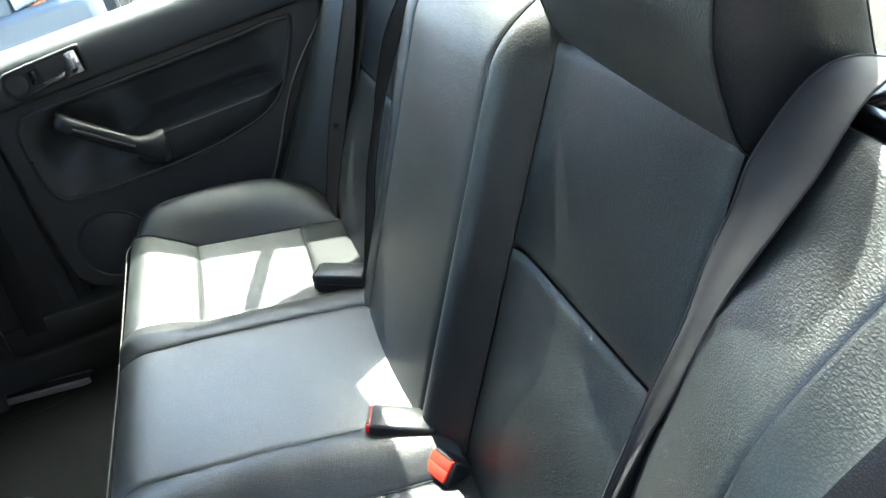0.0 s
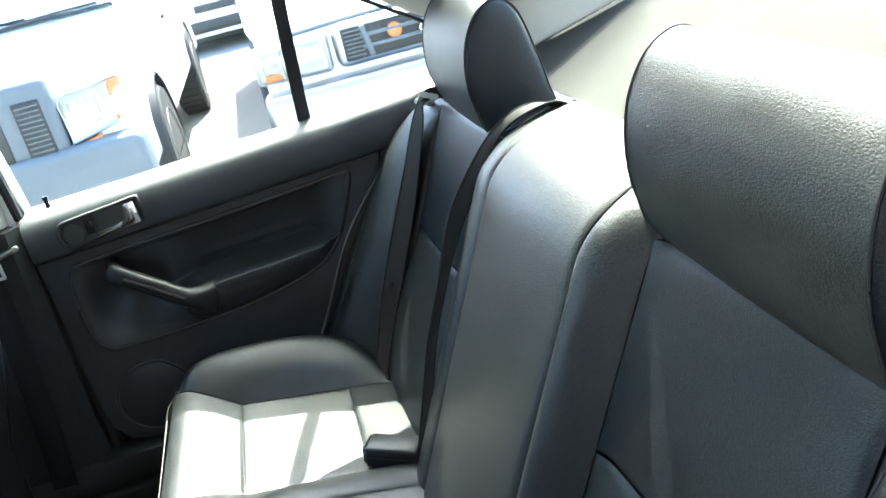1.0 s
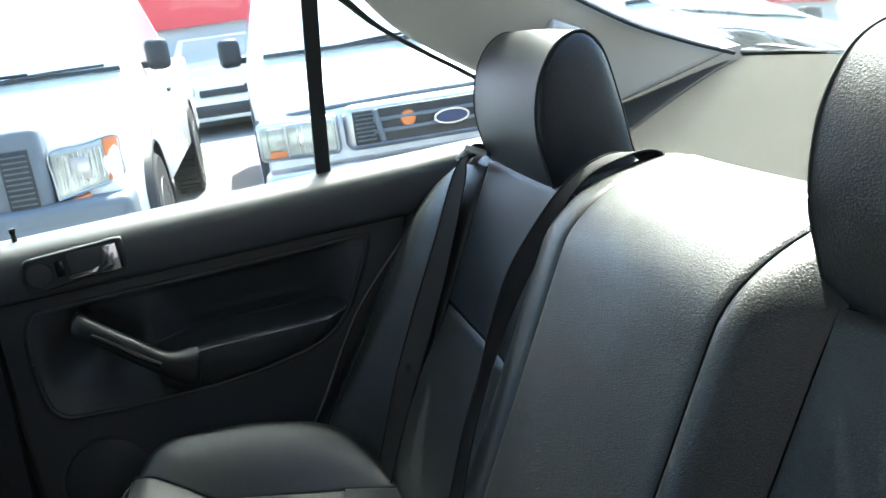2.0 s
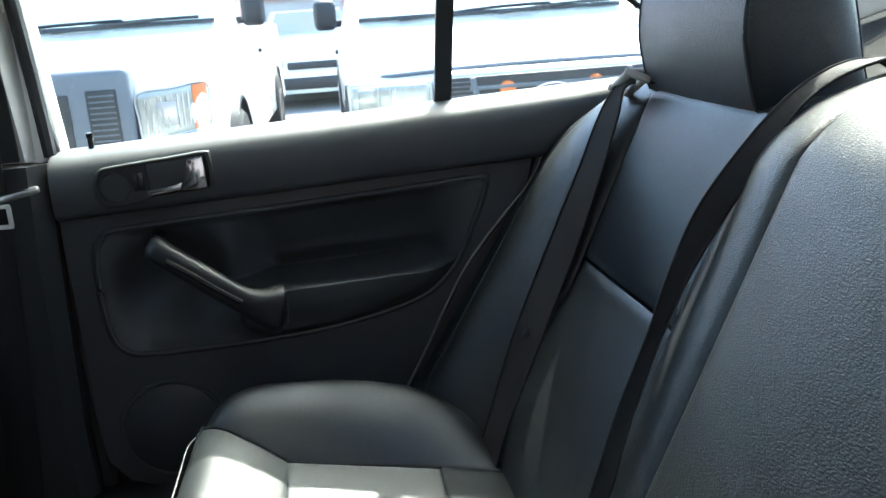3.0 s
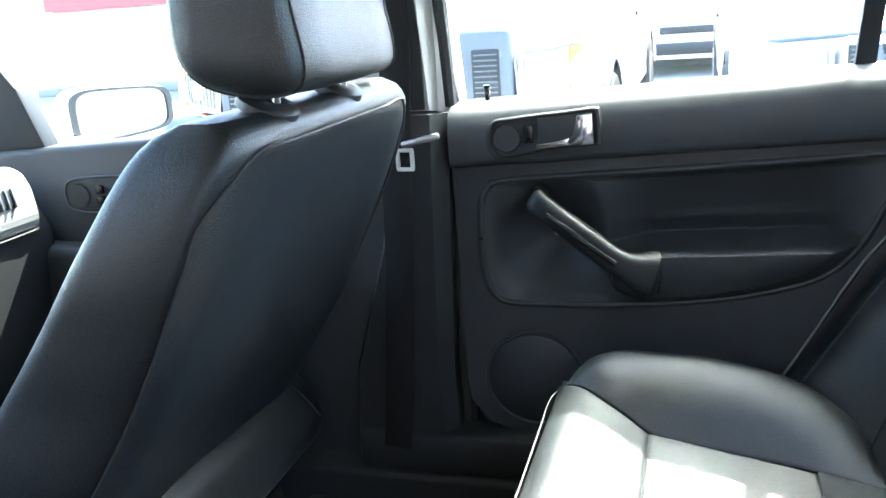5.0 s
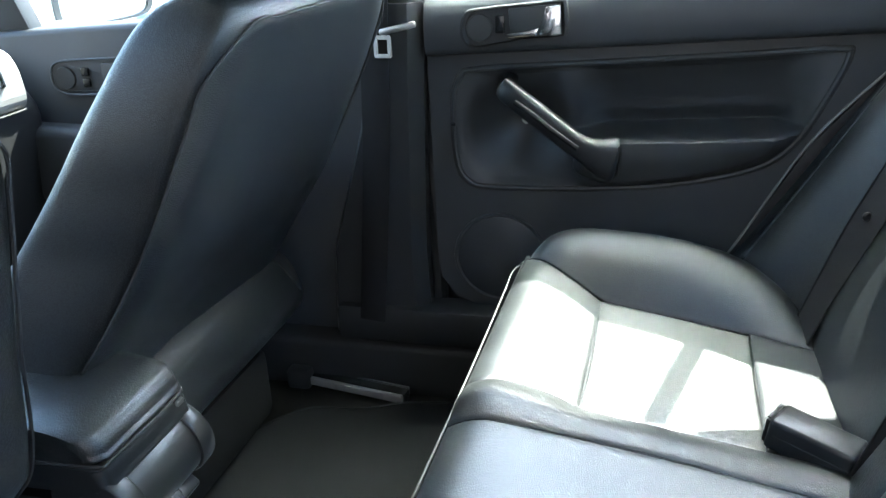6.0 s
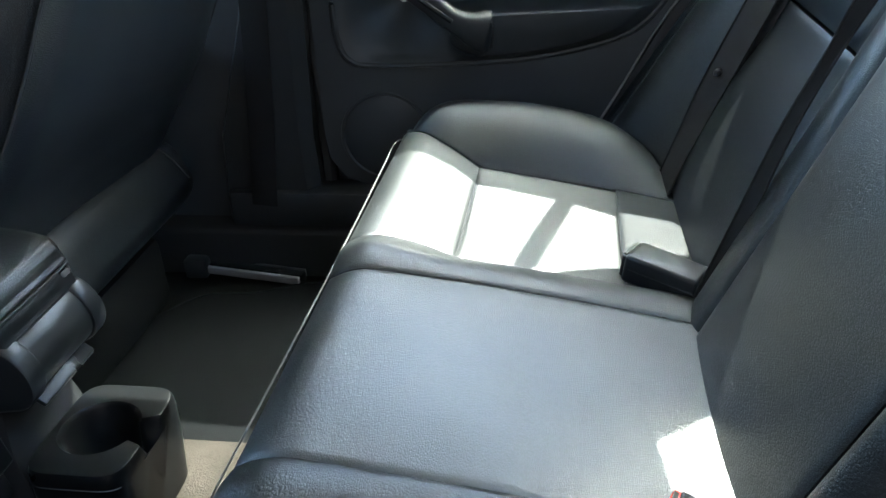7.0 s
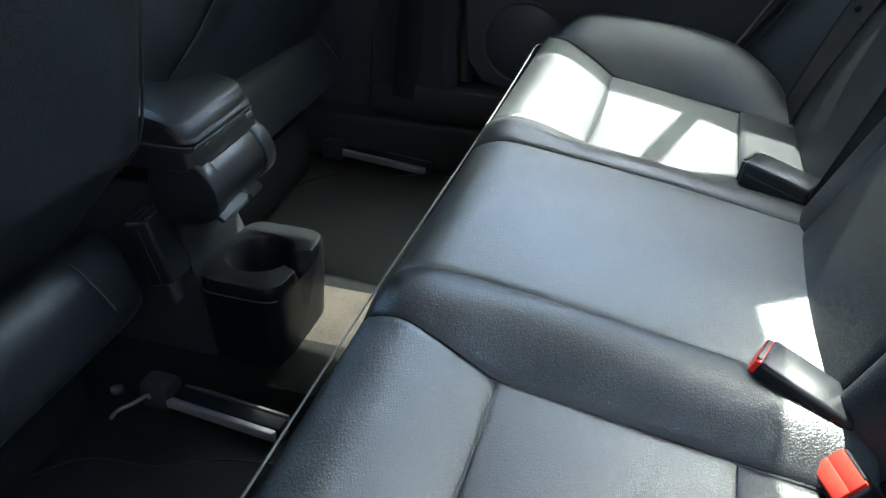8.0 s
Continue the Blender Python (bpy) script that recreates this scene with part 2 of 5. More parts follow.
def tube(pts, r, sides=8, steps=None, closed=False, flat=None, up=(0, 0, 1), across=None):
    """A rod through the points; with flat=(w, h) a strap of that section, its width lying across `up`."""
    bm = bmesh.new()
    n = steps or max(2, 6 * (len(pts) - 1))
    path = [curve_at(pts, k / n) for k in range(n + 1)] if len(pts) > 2 else [Vector(pts[0]).lerp(Vector(pts[1]), k / n) for k in range(n + 1)]
    rings = []
    for k, p in enumerate(path):
        upv = Vector(up(k / n) if callable(up) else up)
        d = (path[min(k + 1, n)] - path[max(k - 1, 0)]).normalized()
        s = d.cross(upv)
        if across is not None:
            s = Vector(across(k / n) if callable(across) else across)
            s = s - d * s.dot(d)
        s = s.normalized() if s.length > 1e-6 else d.orthogonal().normalized()
        t = s.cross(d).normalized()
        if flat:
            w, h = flat[0] / 2, flat[1] / 2
            offs = [(w, -h * 0.4), (w * 0.96, -h), (-w * 0.96, -h), (-w, -h * 0.4), (-w, h * 0.4), (-w * 0.96, h), (w * 0.96, h), (w, h * 0.4)]
        else:
            rr = r(k / n) if callable(r) else r
            offs = [(rr * math.cos(2 * math.pi * q / sides), rr * math.sin(2 * math.pi * q / sides)) for q in range(sides)]
        rings.append([bm.verts.new(p + s * a + t * b) for a, b in offs])
    m = len(rings[0])
    for k in range(n):
        for q in range(m):
            bm.faces.new((rings[k][q], rings[k][(q + 1) % m], rings[k + 1][(q + 1) % m], rings[k + 1][q]))
    bm.faces.new(rings[0])
    bm.faces.new(rings[-1])
    return bm


def rbox(c, s, bevel=0.004, m=None, seg=2, taper=None):
    """A box of centre c and sizes s with rounded edges; taper=(kx, ky) narrows its top."""
    bm = bmesh.new()
    bmesh.ops.create_cube(bm, size=1.0)
    for v in bm.verts:
        k = taper if taper and v.co.z > 0 else (1, 1)
        v.co = Vector((v.co.x * s[0] * k[0], v.co.y * s[1] * k[1], v.co.z * s[2]))
    if bevel:
        bmesh.ops.bevel(bm, geom=list(bm.edges), offset=min(bevel, 0.49 * min(s)), segments=seg, affect="EDGES", profile=0.5)
    if m is not None:
        bm.transform(m)
    bm.transform(Matrix.Translation(c))
    return bm


def prism(poly, axis, a, b, bevel=0.0, seg=2, lean=None):
    """A polygon given in the two other axes, drawn out from a to b along an axis. lean(p) may move each vertex."""
    bm = bmesh.new()
    put = {"x": lambda p, q: (q, p[0], p[1]), "y": lambda p, q: (p[0], q, p[1]), "z": lambda p, q: (p[0], p[1], q)}[axis]
    lo = [bm.verts.new(put(p, a)) for p in poly]
    hi = [bm.verts.new(put(p, b)) for p in poly]
    n = len(poly)
    bm.faces.new(lo)
    bm.faces.new(hi)
    for k in range(n):
        bm.faces.new((lo[k], lo[(k + 1) % n], hi[(k + 1) % n], hi[k]))
    if bevel:
        bmesh.ops.recalc_face_normals(bm, faces=bm.faces)
        es = [e for e in bm.edges if (e.verts[0].co - e.verts[1].co).length > 2.2 * bevel]
        bmesh.ops.bevel(bm, geom=es, offset=bevel, segments=seg, affect="EDGES", profile=0.5)
    if lean:
        for v in bm.verts:
            v.co = Vector(lean(v.co))
    return bm


def joined(*bms):
    out = bmesh.new()
    for b in bms:
        me = bpy.data.meshes.new("tmp")
        b.to_mesh(me)
        b.free()
        out.from_mesh(me)
        bpy.data.meshes.remove(me)
    return out


def loft(rings, caps=True):
    bm = bmesh.new()
    R = [[bm.verts.new(p) for p in r] for r in rings]
    m = len(R[0])
    for k in range(len(R) - 1):
        for q in range(m):
            bm.faces.new((R[k][q], R[k][(q + 1) % m], R[k + 1][(q + 1) % m], R[k + 1][q]))
    if caps:
        bm.faces.new(R[0])
        bm.faces.new(R[-1])
    return bm


def spin(profile, centre, axis="y", n=32):
    """Turns a profile of (radius, along) points round an axis."""
    rings = []
    for r, a in profile:
        ring = []
        for k in range(n):
            c, s = r * math.cos(2 * math.pi * k / n), r * math.sin(2 * math.pi * k / n)
            p = {"y": (c, a, s), "x": (a, c, s), "z": (c, s, a)}[axis]
            ring.append(Vector(centre) + Vector(p))
        rings.append(ring)
    return loft(rings)


def smooth_loop(pts, n):
    """A closed smooth outline through 2D points."""
    k = len(pts)
    out = []
    for q in range(n):
        s = q / n * k
        i, f = int(s), s - int(s)
        p = [Vector((*pts[(i + o) % k], 0)) for o in (-1, 0, 1, 2)]
        c = 0.5 * ((2 * p[1]) + (p[2] - p[0]) * f + (2 * p[0] - 5 * p[1] + 4 * p[2] - p[3]) * f * f
                   + (3 * p[1] - p[0] - 3 * p[2] + p[3]) * f ** 3)
        out.append((c.x, c.y))
    return out


# ---- rear bench ----
UP = Vector((0, 0, -1))
BACK_IN = Vector((1, 0, 0))


def step(table, x):
    return float(np.interp(x, [p[0] for p in table], [p[1] for p in table]))


def smooth01(t):
    t = min(max(t, 0.0), 1.0)
    return t * t * (3 - 2 * t)


def nose(x):
    """How far the cushion rounds off towards its front edge."""
    return 0.016 * max(0.0, 1 - x / 0.045) ** 2


def swell(x):
    """The rise of the front roll above its seams."""
    return 0.010 * math.sin(math.pi * min(x / 0.118 * 0.8 + 0.1, 1.0))


def rear_cushion():
    t = thing("rear_seat_cushion", "black leather rear bench cushion with pale front piping", "car seat", (0.2, 0, 0.27))
    # centre panel
    part("centre_panel", pad(lambda u, v: (-0.006 + 0.436 * u, -0.1452 + 0.2904 * v, 0.620 - 0.072 * u + 0.006 * math.sin(math.pi * u) - nose(-0.006 + 0.436 * u)),
                             30, 24, 0.0018, 0.05, 0.004, UP), CUSHION, t)
    for s in (1, -1):
        def mir(f):
            return lambda u, v: (lambda p: (p[0], s * p[1], p[2]))(f(u, v))
        # strip between centre panel and bucket
        def strip(u, v):
            x = -0.006 + 0.426 * u
            yi, yo = 0.1460, 0.2235 + 0.016 * smooth01(x / 0.12)
            zi = 0.6195 - 0.167 * x + 0.007 * math.sin(math.pi * x / 0.43)
            zo = step([(0, 0.618), (0.118, 0.574), (0.313, 0.545), (0.43, 0.53)], x) + swell(x)
            return (x, yi + (yo - yi) * v, zi + (zo - zi) * v ** 1.6 + 0.008 * math.sin(math.pi * v) - nose(x))
        part("side_strip", pad(mir(strip), 30, 14, 0.0017, 0.04, 0.0, UP), LEATHER, t)
        seam_y = [(0.0, 0.590), (0.06, 0.55), (0.118, 0.522), (0.313, 0.515), (0.43, 0.495)]
        seam_z = [(0.0, 0.612), (0.118, 0.569), (0.313, 0.541), (0.43, 0.528)]
        # front roll of the bucket
        def roll(u, v):
            x = -0.006 + 0.124 * u
            yo, zo = step(seam_y, x), step(seam_z, x)
            yi = 0.224 + 0.016 * smooth01(x / 0.12)
            zi = step([(0, 0.618), (0.118, 0.572)], x)
            return (x, yi + (yo - yi) * v, zi + (zo - zi) * v + swell(x) - nose(x))
        part("front_roll", pad(mir(roll), 18, 26, 0.0017, 0.04, 0.0, UP), CUSHION, t)
        part("seat_inset", pad(mir(lambda u, v: (0.1172 + 0.1963 * u, 0.2388 + (step(seam_y, 0.1172 + 0.1963 * u) + 0.0006 - 0.2388) * v,
                                              0.5765 - 0.033 * u - 0.004 * v - 0.006 * math.sin(math.pi * v))),
                               24, 26, 0.0017, 0.04, 0.005, UP), CUSHION, t)
        part("rear_panel", pad(mir(lambda u, v: (0.314 + 0.13 * u, 0.240 + (step(seam_y, 0.314 + 0.12 * u) - 0.240) * v, 0.543 - 0.02 * u)),
                               14, 24, 0.0017, 0.04, 0.002, UP), LEATHER_SMOOTH, t)
        # sunk welts in the seams
        def welt(pts):
            part("seam_welt", tube([(x, s * y, z) for x, y, z in pts], 0.0026, 8, steps=40), LEATHER_SMOOTH, t)
        welt([(0.1175, 0.242, 0.5715), (0.1175, 0.33, 0.5710), (0.1175, 0.43, 0.5690), (0.1175, 0.518, 0.5660)])
        welt([(x, 0.2393, step([(0.0, 0.618), (0.118, 0.574), (0.313, 0.545), (0.43, 0.53)], x) + swell(x) - 0.0042 - nose(x)) for x in (0.03, 0.08, 0.118, 0.16, 0.22, 0.28, 0.34, 0.41)])
        welt([(x, 0.1456, 0.6195 - 0.167 * x + 0.007 * math.sin(math.pi * x / 0.43) - 0.0042 - nose(x)) for x in (0.01, 0.04, 0.08, 0.16, 0.24, 0.32, 0.41)])
        # outer bolster
        crest = [(-0.004, 0.598), (0.010, 0.612), (0.021, 0.622), (0.042, 0.634), (0.067, 0.640), (0.12, 0.641), (0.177, 0.638), (0.23, 0.630), (0.281, 0.617), (0.32, 0.600), (0.364, 0.570), (0.40, 0.53), (0.43, 0.480)]
        def bolster(u, v):
            x = -0.008 + 0.436 * u
            ys, zs = step(seam_y, x), step(seam_z, max(x, 0.0)) + swell(max(x, 0.0))
            out = 0.690 - 0.055 * (1 - smooth01(x / 0.10)) - 0.06 * smooth01((x - 0.30) / 0.13)
            zc = step(crest, x)
            y = ys + (out - ys) * v
            a = v / 0.55
            if a < 1:
                z = zs + (zc - zs) * math.sin(a * math.pi / 2)
            else:
                b = (v - 0.55) / 0.45
                z = zc - (zc - 0.44) * (1 - math.sqrt(max(0.0, 1 - b * b)))
            return (x, y, z - nose(x))
        part("side_bolster", pad(mir(bolster), 34, 34, 0.002, 0.03, 0.0, UP), BOLSTER, t)
    part("front_face", pad(lambda u, v: (-0.003 + 0.042 * v, -0.60 + 1.20 * u, 0.600 - 0.31 * v), 40, 10, 0.004, 0.006, 0.003, Vector((1, 0, 0))), LEATHER_SMOOTH, t)
    part("piping", tube([(-0.0075 + 0.0015 * math.sin(7 * y) + 0.03 * max(0.0, abs(y) - 0.55) ** 1.2, y, 0.6025 - 1.2 * max(0.0, abs(y) - 0.54) ** 1.5) for y in [k * 0.0595 for k in range(-10, 11)]], 0.0011, 6, steps=120), PIPING, t, "thin pale piping")
    part("base", rbox((0.22, 0, 0.40), (0.36, 1.24, 0.24), 0.02), PLASTIC, t)
    return t


def back_x(x0, y, z):
    return x0 + (z - 0.80) * 0.45 - 0.035 * y


def over_top(x0, y, v, z0, top, reach):
    """The front of the backrest from z0 up to its top, then over it to the rear."""
    za = top - 0.075
    a = 0.72
    if v < a:
        z = z0 + (za - z0) * v / a
        return Vector((back_x(x0, y, z), y, z))
    w = (v - a) / (1 - a)
    xa = back_x(x0, y, za)
    ang = w * math.pi / 2
    return Vector((xa + 0.034 * math.sin(ang) + reach * (1 - math.cos(ang)), y, za + 0.075 * math.sin(ang)))


def rear_back():
    t = thing("split_rear_seat", "black leather rear bench backrest with stitched panels", "car seat", (0.6, 0, 0.50))
    part("centre_panel", pad(lambda u, v: over_top(0.490 - 0.006 * math.sin(math.pi * u), -0.152 + 0.277 * u, v, 0.50, 1.055, 0.12), 26, 44, 0.0035, 0.06, 0.004, BACK_IN), LEATHER, t)
    for s, yi, ya, yb, yo in ((-1, 0.154, 0.218, 0.520, 0.775), (1, 0.127, 0.262, 0.548, 0.735)):
        x_in, x_pan, cut = 0.4915, 0.540, (0.72 if s > 0 else 0.63)
        # slanting strip beside the centre panel
        def strip(u, v):
            b = smooth01(u) * 0.0415
            return over_top(x_in + b - 0.012 * math.sin(math.pi * u), s * (yi + (ya - yi) * u), v, 0.50, 1.0535 - (0.040 * u * u if s > 0 else 0.0), 0.12)
        part("side_strip", pad(strip, 14, 40, 0.003, 0.05, 0.0, BACK_IN), LEATHER, t)
        # upper and lower inset of the bucket
        part("upper_inset", pad(lambda u, v: (lambda y, z: (back_x(x_pan - 0.007 * math.exp(-u * (yb - ya) / 0.012), y, z), y, z))(
            s * (ya + 0.002 + (yb - ya - 0.004) * u), 0.802 + 0.205 * v), 24, 18, 0.0035, 0.05, 0.003, BACK_IN), LEATHER_SMOOTH, t)
        part("lower_inset", pad(lambda u, v: (lambda y, z: (back_x(x_pan - 0.016 * math.sin(math.pi * min(1, v * 1.1)) * (1 - math.exp(-u * (yb - ya) / 0.03)) - 0.007 * math.exp(-u * (yb - ya) / 0.012), y, z), y, z))(
            s * (ya + 0.002 + (yb - ya - 0.004) * u), 0.49 + 0.308 * v), 24, 24, 0.0045, 0.05, 0.004, BACK_IN), LEATHER, t)
        part("top_panel", pad(lambda u, v: (lambda y: (back_x(x_pan, y, 1.006) + 0.13 * v, y, 1.008 + 0.02 * v))(
            s * (ya + 0.002 + (yb - ya - 0.004) * u)), 16, 10, 0.006, 0.05, 0.0, UP), LEATHER_SMOOTH, t)
        # outer bolster in two stitched panels, swelling forward and meeting the door edge
        def bolster(u, v, ua=0.0, ub=1.0):
            q = ua + (ub - ua) * u
            y = s * (yb + (yo - yb) * q)
            top = (1.046 if s > 0 else 1.028) - 0.045 * smooth01((q - 0.35) / 0.65)
            p = over_top(x_pan, y, v, 0.47, top, 0.10 if s > 0 else 0.030)
            edge = 0.310 + (p.z - 0.572) * 0.69 - back_x(x_pan, y, p.z)
            fade = 1 - smooth01((p.z - 0.90) / 0.12)
            p.x += edge * q ** 1.3 * fade - ((0.046 if s > 0 else 0.040) * math.sin(math.pi * min(q / 0.8, 1.0) * 0.75)) * (0.25 + 0.75 * fade) + 0.10 * smooth01((q - 0.85) / 0.15)
            return p
        part("side_bolster", pad(lambda u, v: bolster(u, v, 0.0, cut), 24, 40, 0.0035, 0.05, 0.0, BACK_IN), LEATHER, t)
        part("side_gusset", pad(lambda u, v: bolster(u, v, cut + 0.0005, 1.0), 14, 40, 0.0035, 0.05, 0.0, BACK_IN), LEATHER_SMOOTH, t)
    part("back_board", prism([(0.47, 0.45), (0.62, 0.45), (0.80, 1.005), (0.715, 1.005)], "y", -0.69, 0.69, 0.01), PLASTIC, t)
    return t


def headrest(name, y0, y1, dx, label):
    outline = [(0.652, 0.995), (0.634, 1.045), (0.630, 1.090), (0.640, 1.140), (0.664, 1.176), (0.697, 1.188), (0.722, 1.165), (0.738, 1.110), (0.750, 1.050), (0.757, 0.995), (0.705, 0.985)]
    loop = smooth_loop(outline, 66)
    cx, cz = 0.692, 1.08
    t = thing(name, label, "headrest", (0.70 + dx, (y0 + y1) / 2, 0.99), "rear headrests")

    def ring(y, k):
        return [Vector((cx + (x - cx) * k + dx, y, cz + (z - cz) * k)) for x, z in loop]
    w = y1 - y0
    rings = []
    for q in range(25):
        a = q / 24
        k = 1.0 + 0.030 * math.sin(math.pi * a)
        rings.append(ring(y0 + 0.012 + (w - 0.024) * a, k))
    part("cover", loft(rings, False), LEATHER, t)
    for side in (0, 1):
        yy, sg = (y0, 1) if side == 0 else (y1, -1)
        rr = [ring(yy + sg * (0.014), 0.992)]
        for q in range(1, 9):
            a = q / 8
            rr.append(ring(yy + sg * (0.014 - 0.016 * math.sin(a * math.pi / 2) - 0.004 * a), max(0.992 - 0.99 * (1 - math.cos(a * math.pi / 2)), 0.02)))
        part("side_panel", loft(rr, True), LEATHER_SMOOTH, t)
        pts = [Vector((cx + (x - cx) * 1.004 + dx, yy + sg * 0.012, cz + (z - cz) * 1.004)) for x, z in loop]
        part("piping", tube(pts + [pts[0]], 0.0013, 6, steps=132), SEAM, t)
    for q in (0.32, 0.68):
        part("post", tube([(0.70 + dx, y0 + w * q, 0.96), (0.70 + dx, y0 + w * q, 1.02)], 0.006, 10), CHROME, t)
    return t


def strap(name, left, right, mat, label, lift, folds=0.0, group="seat belts"):
    """A seat belt between two edge lines: thin webbing, lifted towards one side, with a woven edge along either border."""
    t = thing(name, label, "seat belt", left[-1], group)
    n, m = 12 * (len(left) - 1), 10
    up = Vector(lift)
    way = up.normalized()
    rows, under = [], []
    for k in range(n + 1):
        a, b = curve_at(left, k / n) + up, curve_at(right, k / n) + up
        fold = folds * smooth01(k / n / 0.6)
        row = [a.lerp(b, q / m) + way * (fold * math.sin(2.5 * math.pi * q / m + 0.6)) for q in range(m + 1)]
        rows.append(row)
        under.append([p - way * 0.0016 for p in row])
    bm = bmesh.new()
    R = [[bm.verts.new(p) for p in row + low[::-1]] for row, low in zip(rows, under)]
    w = len(R[0])
    for k in range(n):
        for q in range(w):
            bm.faces.new((R[k][q], R[k][(q + 1) % w], R[k + 1][(q + 1) % w], R[k + 1][q]))
    bm.faces.new(R[0])
    bm.faces.new(R[-1])
    part("webbing", bm, mat, t)
    for q in (0, m):
        part("woven_edge", tube([row[q] for row in rows[::3]], 0.0015, 6, steps=n), mat, t)
    return t


def buckle(name, at, turn, red, label):
    """A belt buckle: its button end at `at`, its stalk running rearward."""
    m = Matrix.Translation(at) @ turn
    t = thing(name, label, "belt buckle", at)
    def add(n, bm, mat, lab=""):
        bm.transform(m)
        return part(n, bm, mat, t, lab)
    add("housing", rbox((0.046, 0, 0), (0.088, 0.046, 0.034), 0.0045, seg=3, taper=(0.98, 0.93)), SATIN)
    add("button", joined(rbox((0.0022, 0.0, 0.0075), (0.008, 0.0375, 0.0150), 0.0022), rbox((0.0008, 0.0, -0.0060), (0.006, 0.0375, 0.0150), 0.0022)),
        RED if red else SATIN, "red release button" if red else "")
    add("slot", rbox((0.0005, 0.0, 0.0155), (0.004, 0.030, 0.0022), 0.0005), DARKPL)
    add("housing_seam", tube([(0.010, -0.0232, 0.002), (0.045, -0.0236, 0.002), (0.088, -0.0232, 0.002)], 0.0006, 6), DARKPL)
    add("stalk", rbox((0.098, 0, -0.004), (0.05, 0.026, 0.012), 0.004), PLASTIC)
    return t


# ---- far door ----
def lean_y(z):
    return 0.80 - 0.25 * max(0.0, z - 0.975)


def sill_z(x):
    return 0.972 + 0.05 * x


def far_door():
    t = thing("rear_door", "dark vinyl rear car door trim with window and pull handle", "car door", (0.15, 0.76, 0.30))
    # lower trim panel with its slanting rear edge
    lower = [(-0.178, 0.875), (-0.176, 0.50), (-0.15, 0.46), (-0.10, 0.438), (0.20, 0.42), (0.300, 0.575), (0.395, 0.745), (0.495, 0.862), (0.505, 0.905)]
    # sunk pocket: a dish inside a raised rim
    rec = smooth_loop([(-0.138, 0.80), (-0.125, 0.840), (-0.09, 0.852), (0.10, 0.862), (0.30, 0.873), (0.415, 0.880), (0.432, 0.868), (0.405, 0.800), (0.375, 0.745),
                       (0.325, 0.705), (0.22, 0.677), (0.10, 0.664), (-0.07, 0.660), (-0.118, 0.670), (-0.136, 0.710)], 120)
    cx, cz = 0.13, 0.77
    def border(x, z):
        """Where the line from the pocket's middle through a point leaves the panel."""
        dx, dz, best = x - cx, z - cz, 9.0
        for (ax, az), (bx, bz) in zip(lower, lower[1:] + lower[:1]):
            ex, ez = bx - ax, bz - az
            det = dx * -ez + ex * dz
            if abs(det) > 1e-9:
                s = ((ax - cx) * -ez + ex * (az - cz)) / det
                f = (dx * (az - cz) - dz * (ax - cx)) / det
                if s > 0 and -1e-6 <= f <= 1 + 1e-6:
                    best = min(best, s)
        return cx + dx * best, cz + dz * best
    outer = [border(x, z) for x, z in rec]
    part("lower_panel", loft([[Vector((x, 0.80, z)) for x, z in outer], [Vector((x, 0.7425, z)) for x, z in outer],
                              [Vector((x, 0.7425, z)) for x, z in rec], [Vector((x, 0.80, z)) for x, z in rec]], False), VINYL, t)
    # pale line stands in for the body's opening flange catching light
    part("lit_flange_edge", tube([(0.20, 0.740, 0.42), (0.300, 0.740, 0.575), (0.395, 0.740, 0.745), (0.495, 0.740, 0.862), (0.52, 0.740, 0.905)], 0.0020, 6), LIT_FLANGE, t, "thin pale line for the lit body flange at the rear edge")
    part("pocket_rim", tube([Vector((x, 0.7415, z)) for x, z in rec] + [Vector((rec[0][0], 0.7415, rec[0][1]))], 0.0042, 8, steps=240), VINYL, t)
    gap = [Vector((cx + (x - cx) * 1.014, 0.7428, cz + (z - cz) * 1.022)) for x, z in rec]
    part("pocket_gap", tube(gap + gap[:1], 0.0030, 8, steps=240), DARKPL, t)
    rows = []
    rec2 = smooth_loop(rec, 300)
    for q in range(80):
        k = 1.0 - (q / 79) ** 1.1 * 0.985
        rr = []
        for x, z in rec2:
            X, Z = cx + (x - cx) * k, cz + (z - cz) * k
            d = 0.4 * smooth01((1 - k) / 0.03) + 0.6 * smooth01((1 - k) / 0.15)
            ledge = 0.752 + 0.040 * (X - 0.1)
            ztop = 0.852 + 0.055 * (X + 0.09)
            zlow = step([(0.10, 0.664), (0.22, 0.677), (0.325, 0.705), (0.40, 0.76)], X)
            a = min(max((Z - ledge) / max(ztop - ledge, 0.02), 0), 1)
            b = min(max((Z - zlow) / max(ledge - zlow, 0.01), 0), 1)
            rear = smooth01((X - 0.33) / 0.09)
            dish = 0.060 * (1 - a) ** 0.75 - 0.0035 * math.exp(-((Z - ledge - 0.030) / 0.011) ** 2)
            arm = -0.040 * math.sin(b * math.pi / 2) ** 0.6
            over = smooth01((Z - ledge + 0.006) / 0.014)
            right = (dish * over + arm * (1 - over)) * (1 - rear)
            left = 0.074 * math.exp(-(((X + 0.034) / 0.066) ** 2 + ((Z - 0.755) / 0.064) ** 2))
            front = smooth01((0.115 - X) / 0.085)
            rr.append(Vector((X, 0.742 + d * (right * (1 - front) + left * front), Z)))
        rows.append(rr)
    bm = loft(rows, False)
    bm.verts.ensure_lookup_table()
    bm.faces.new(bm.verts[-300:])
    part("pocket", bm, VINYL, t)
    # upper band
    rows = []
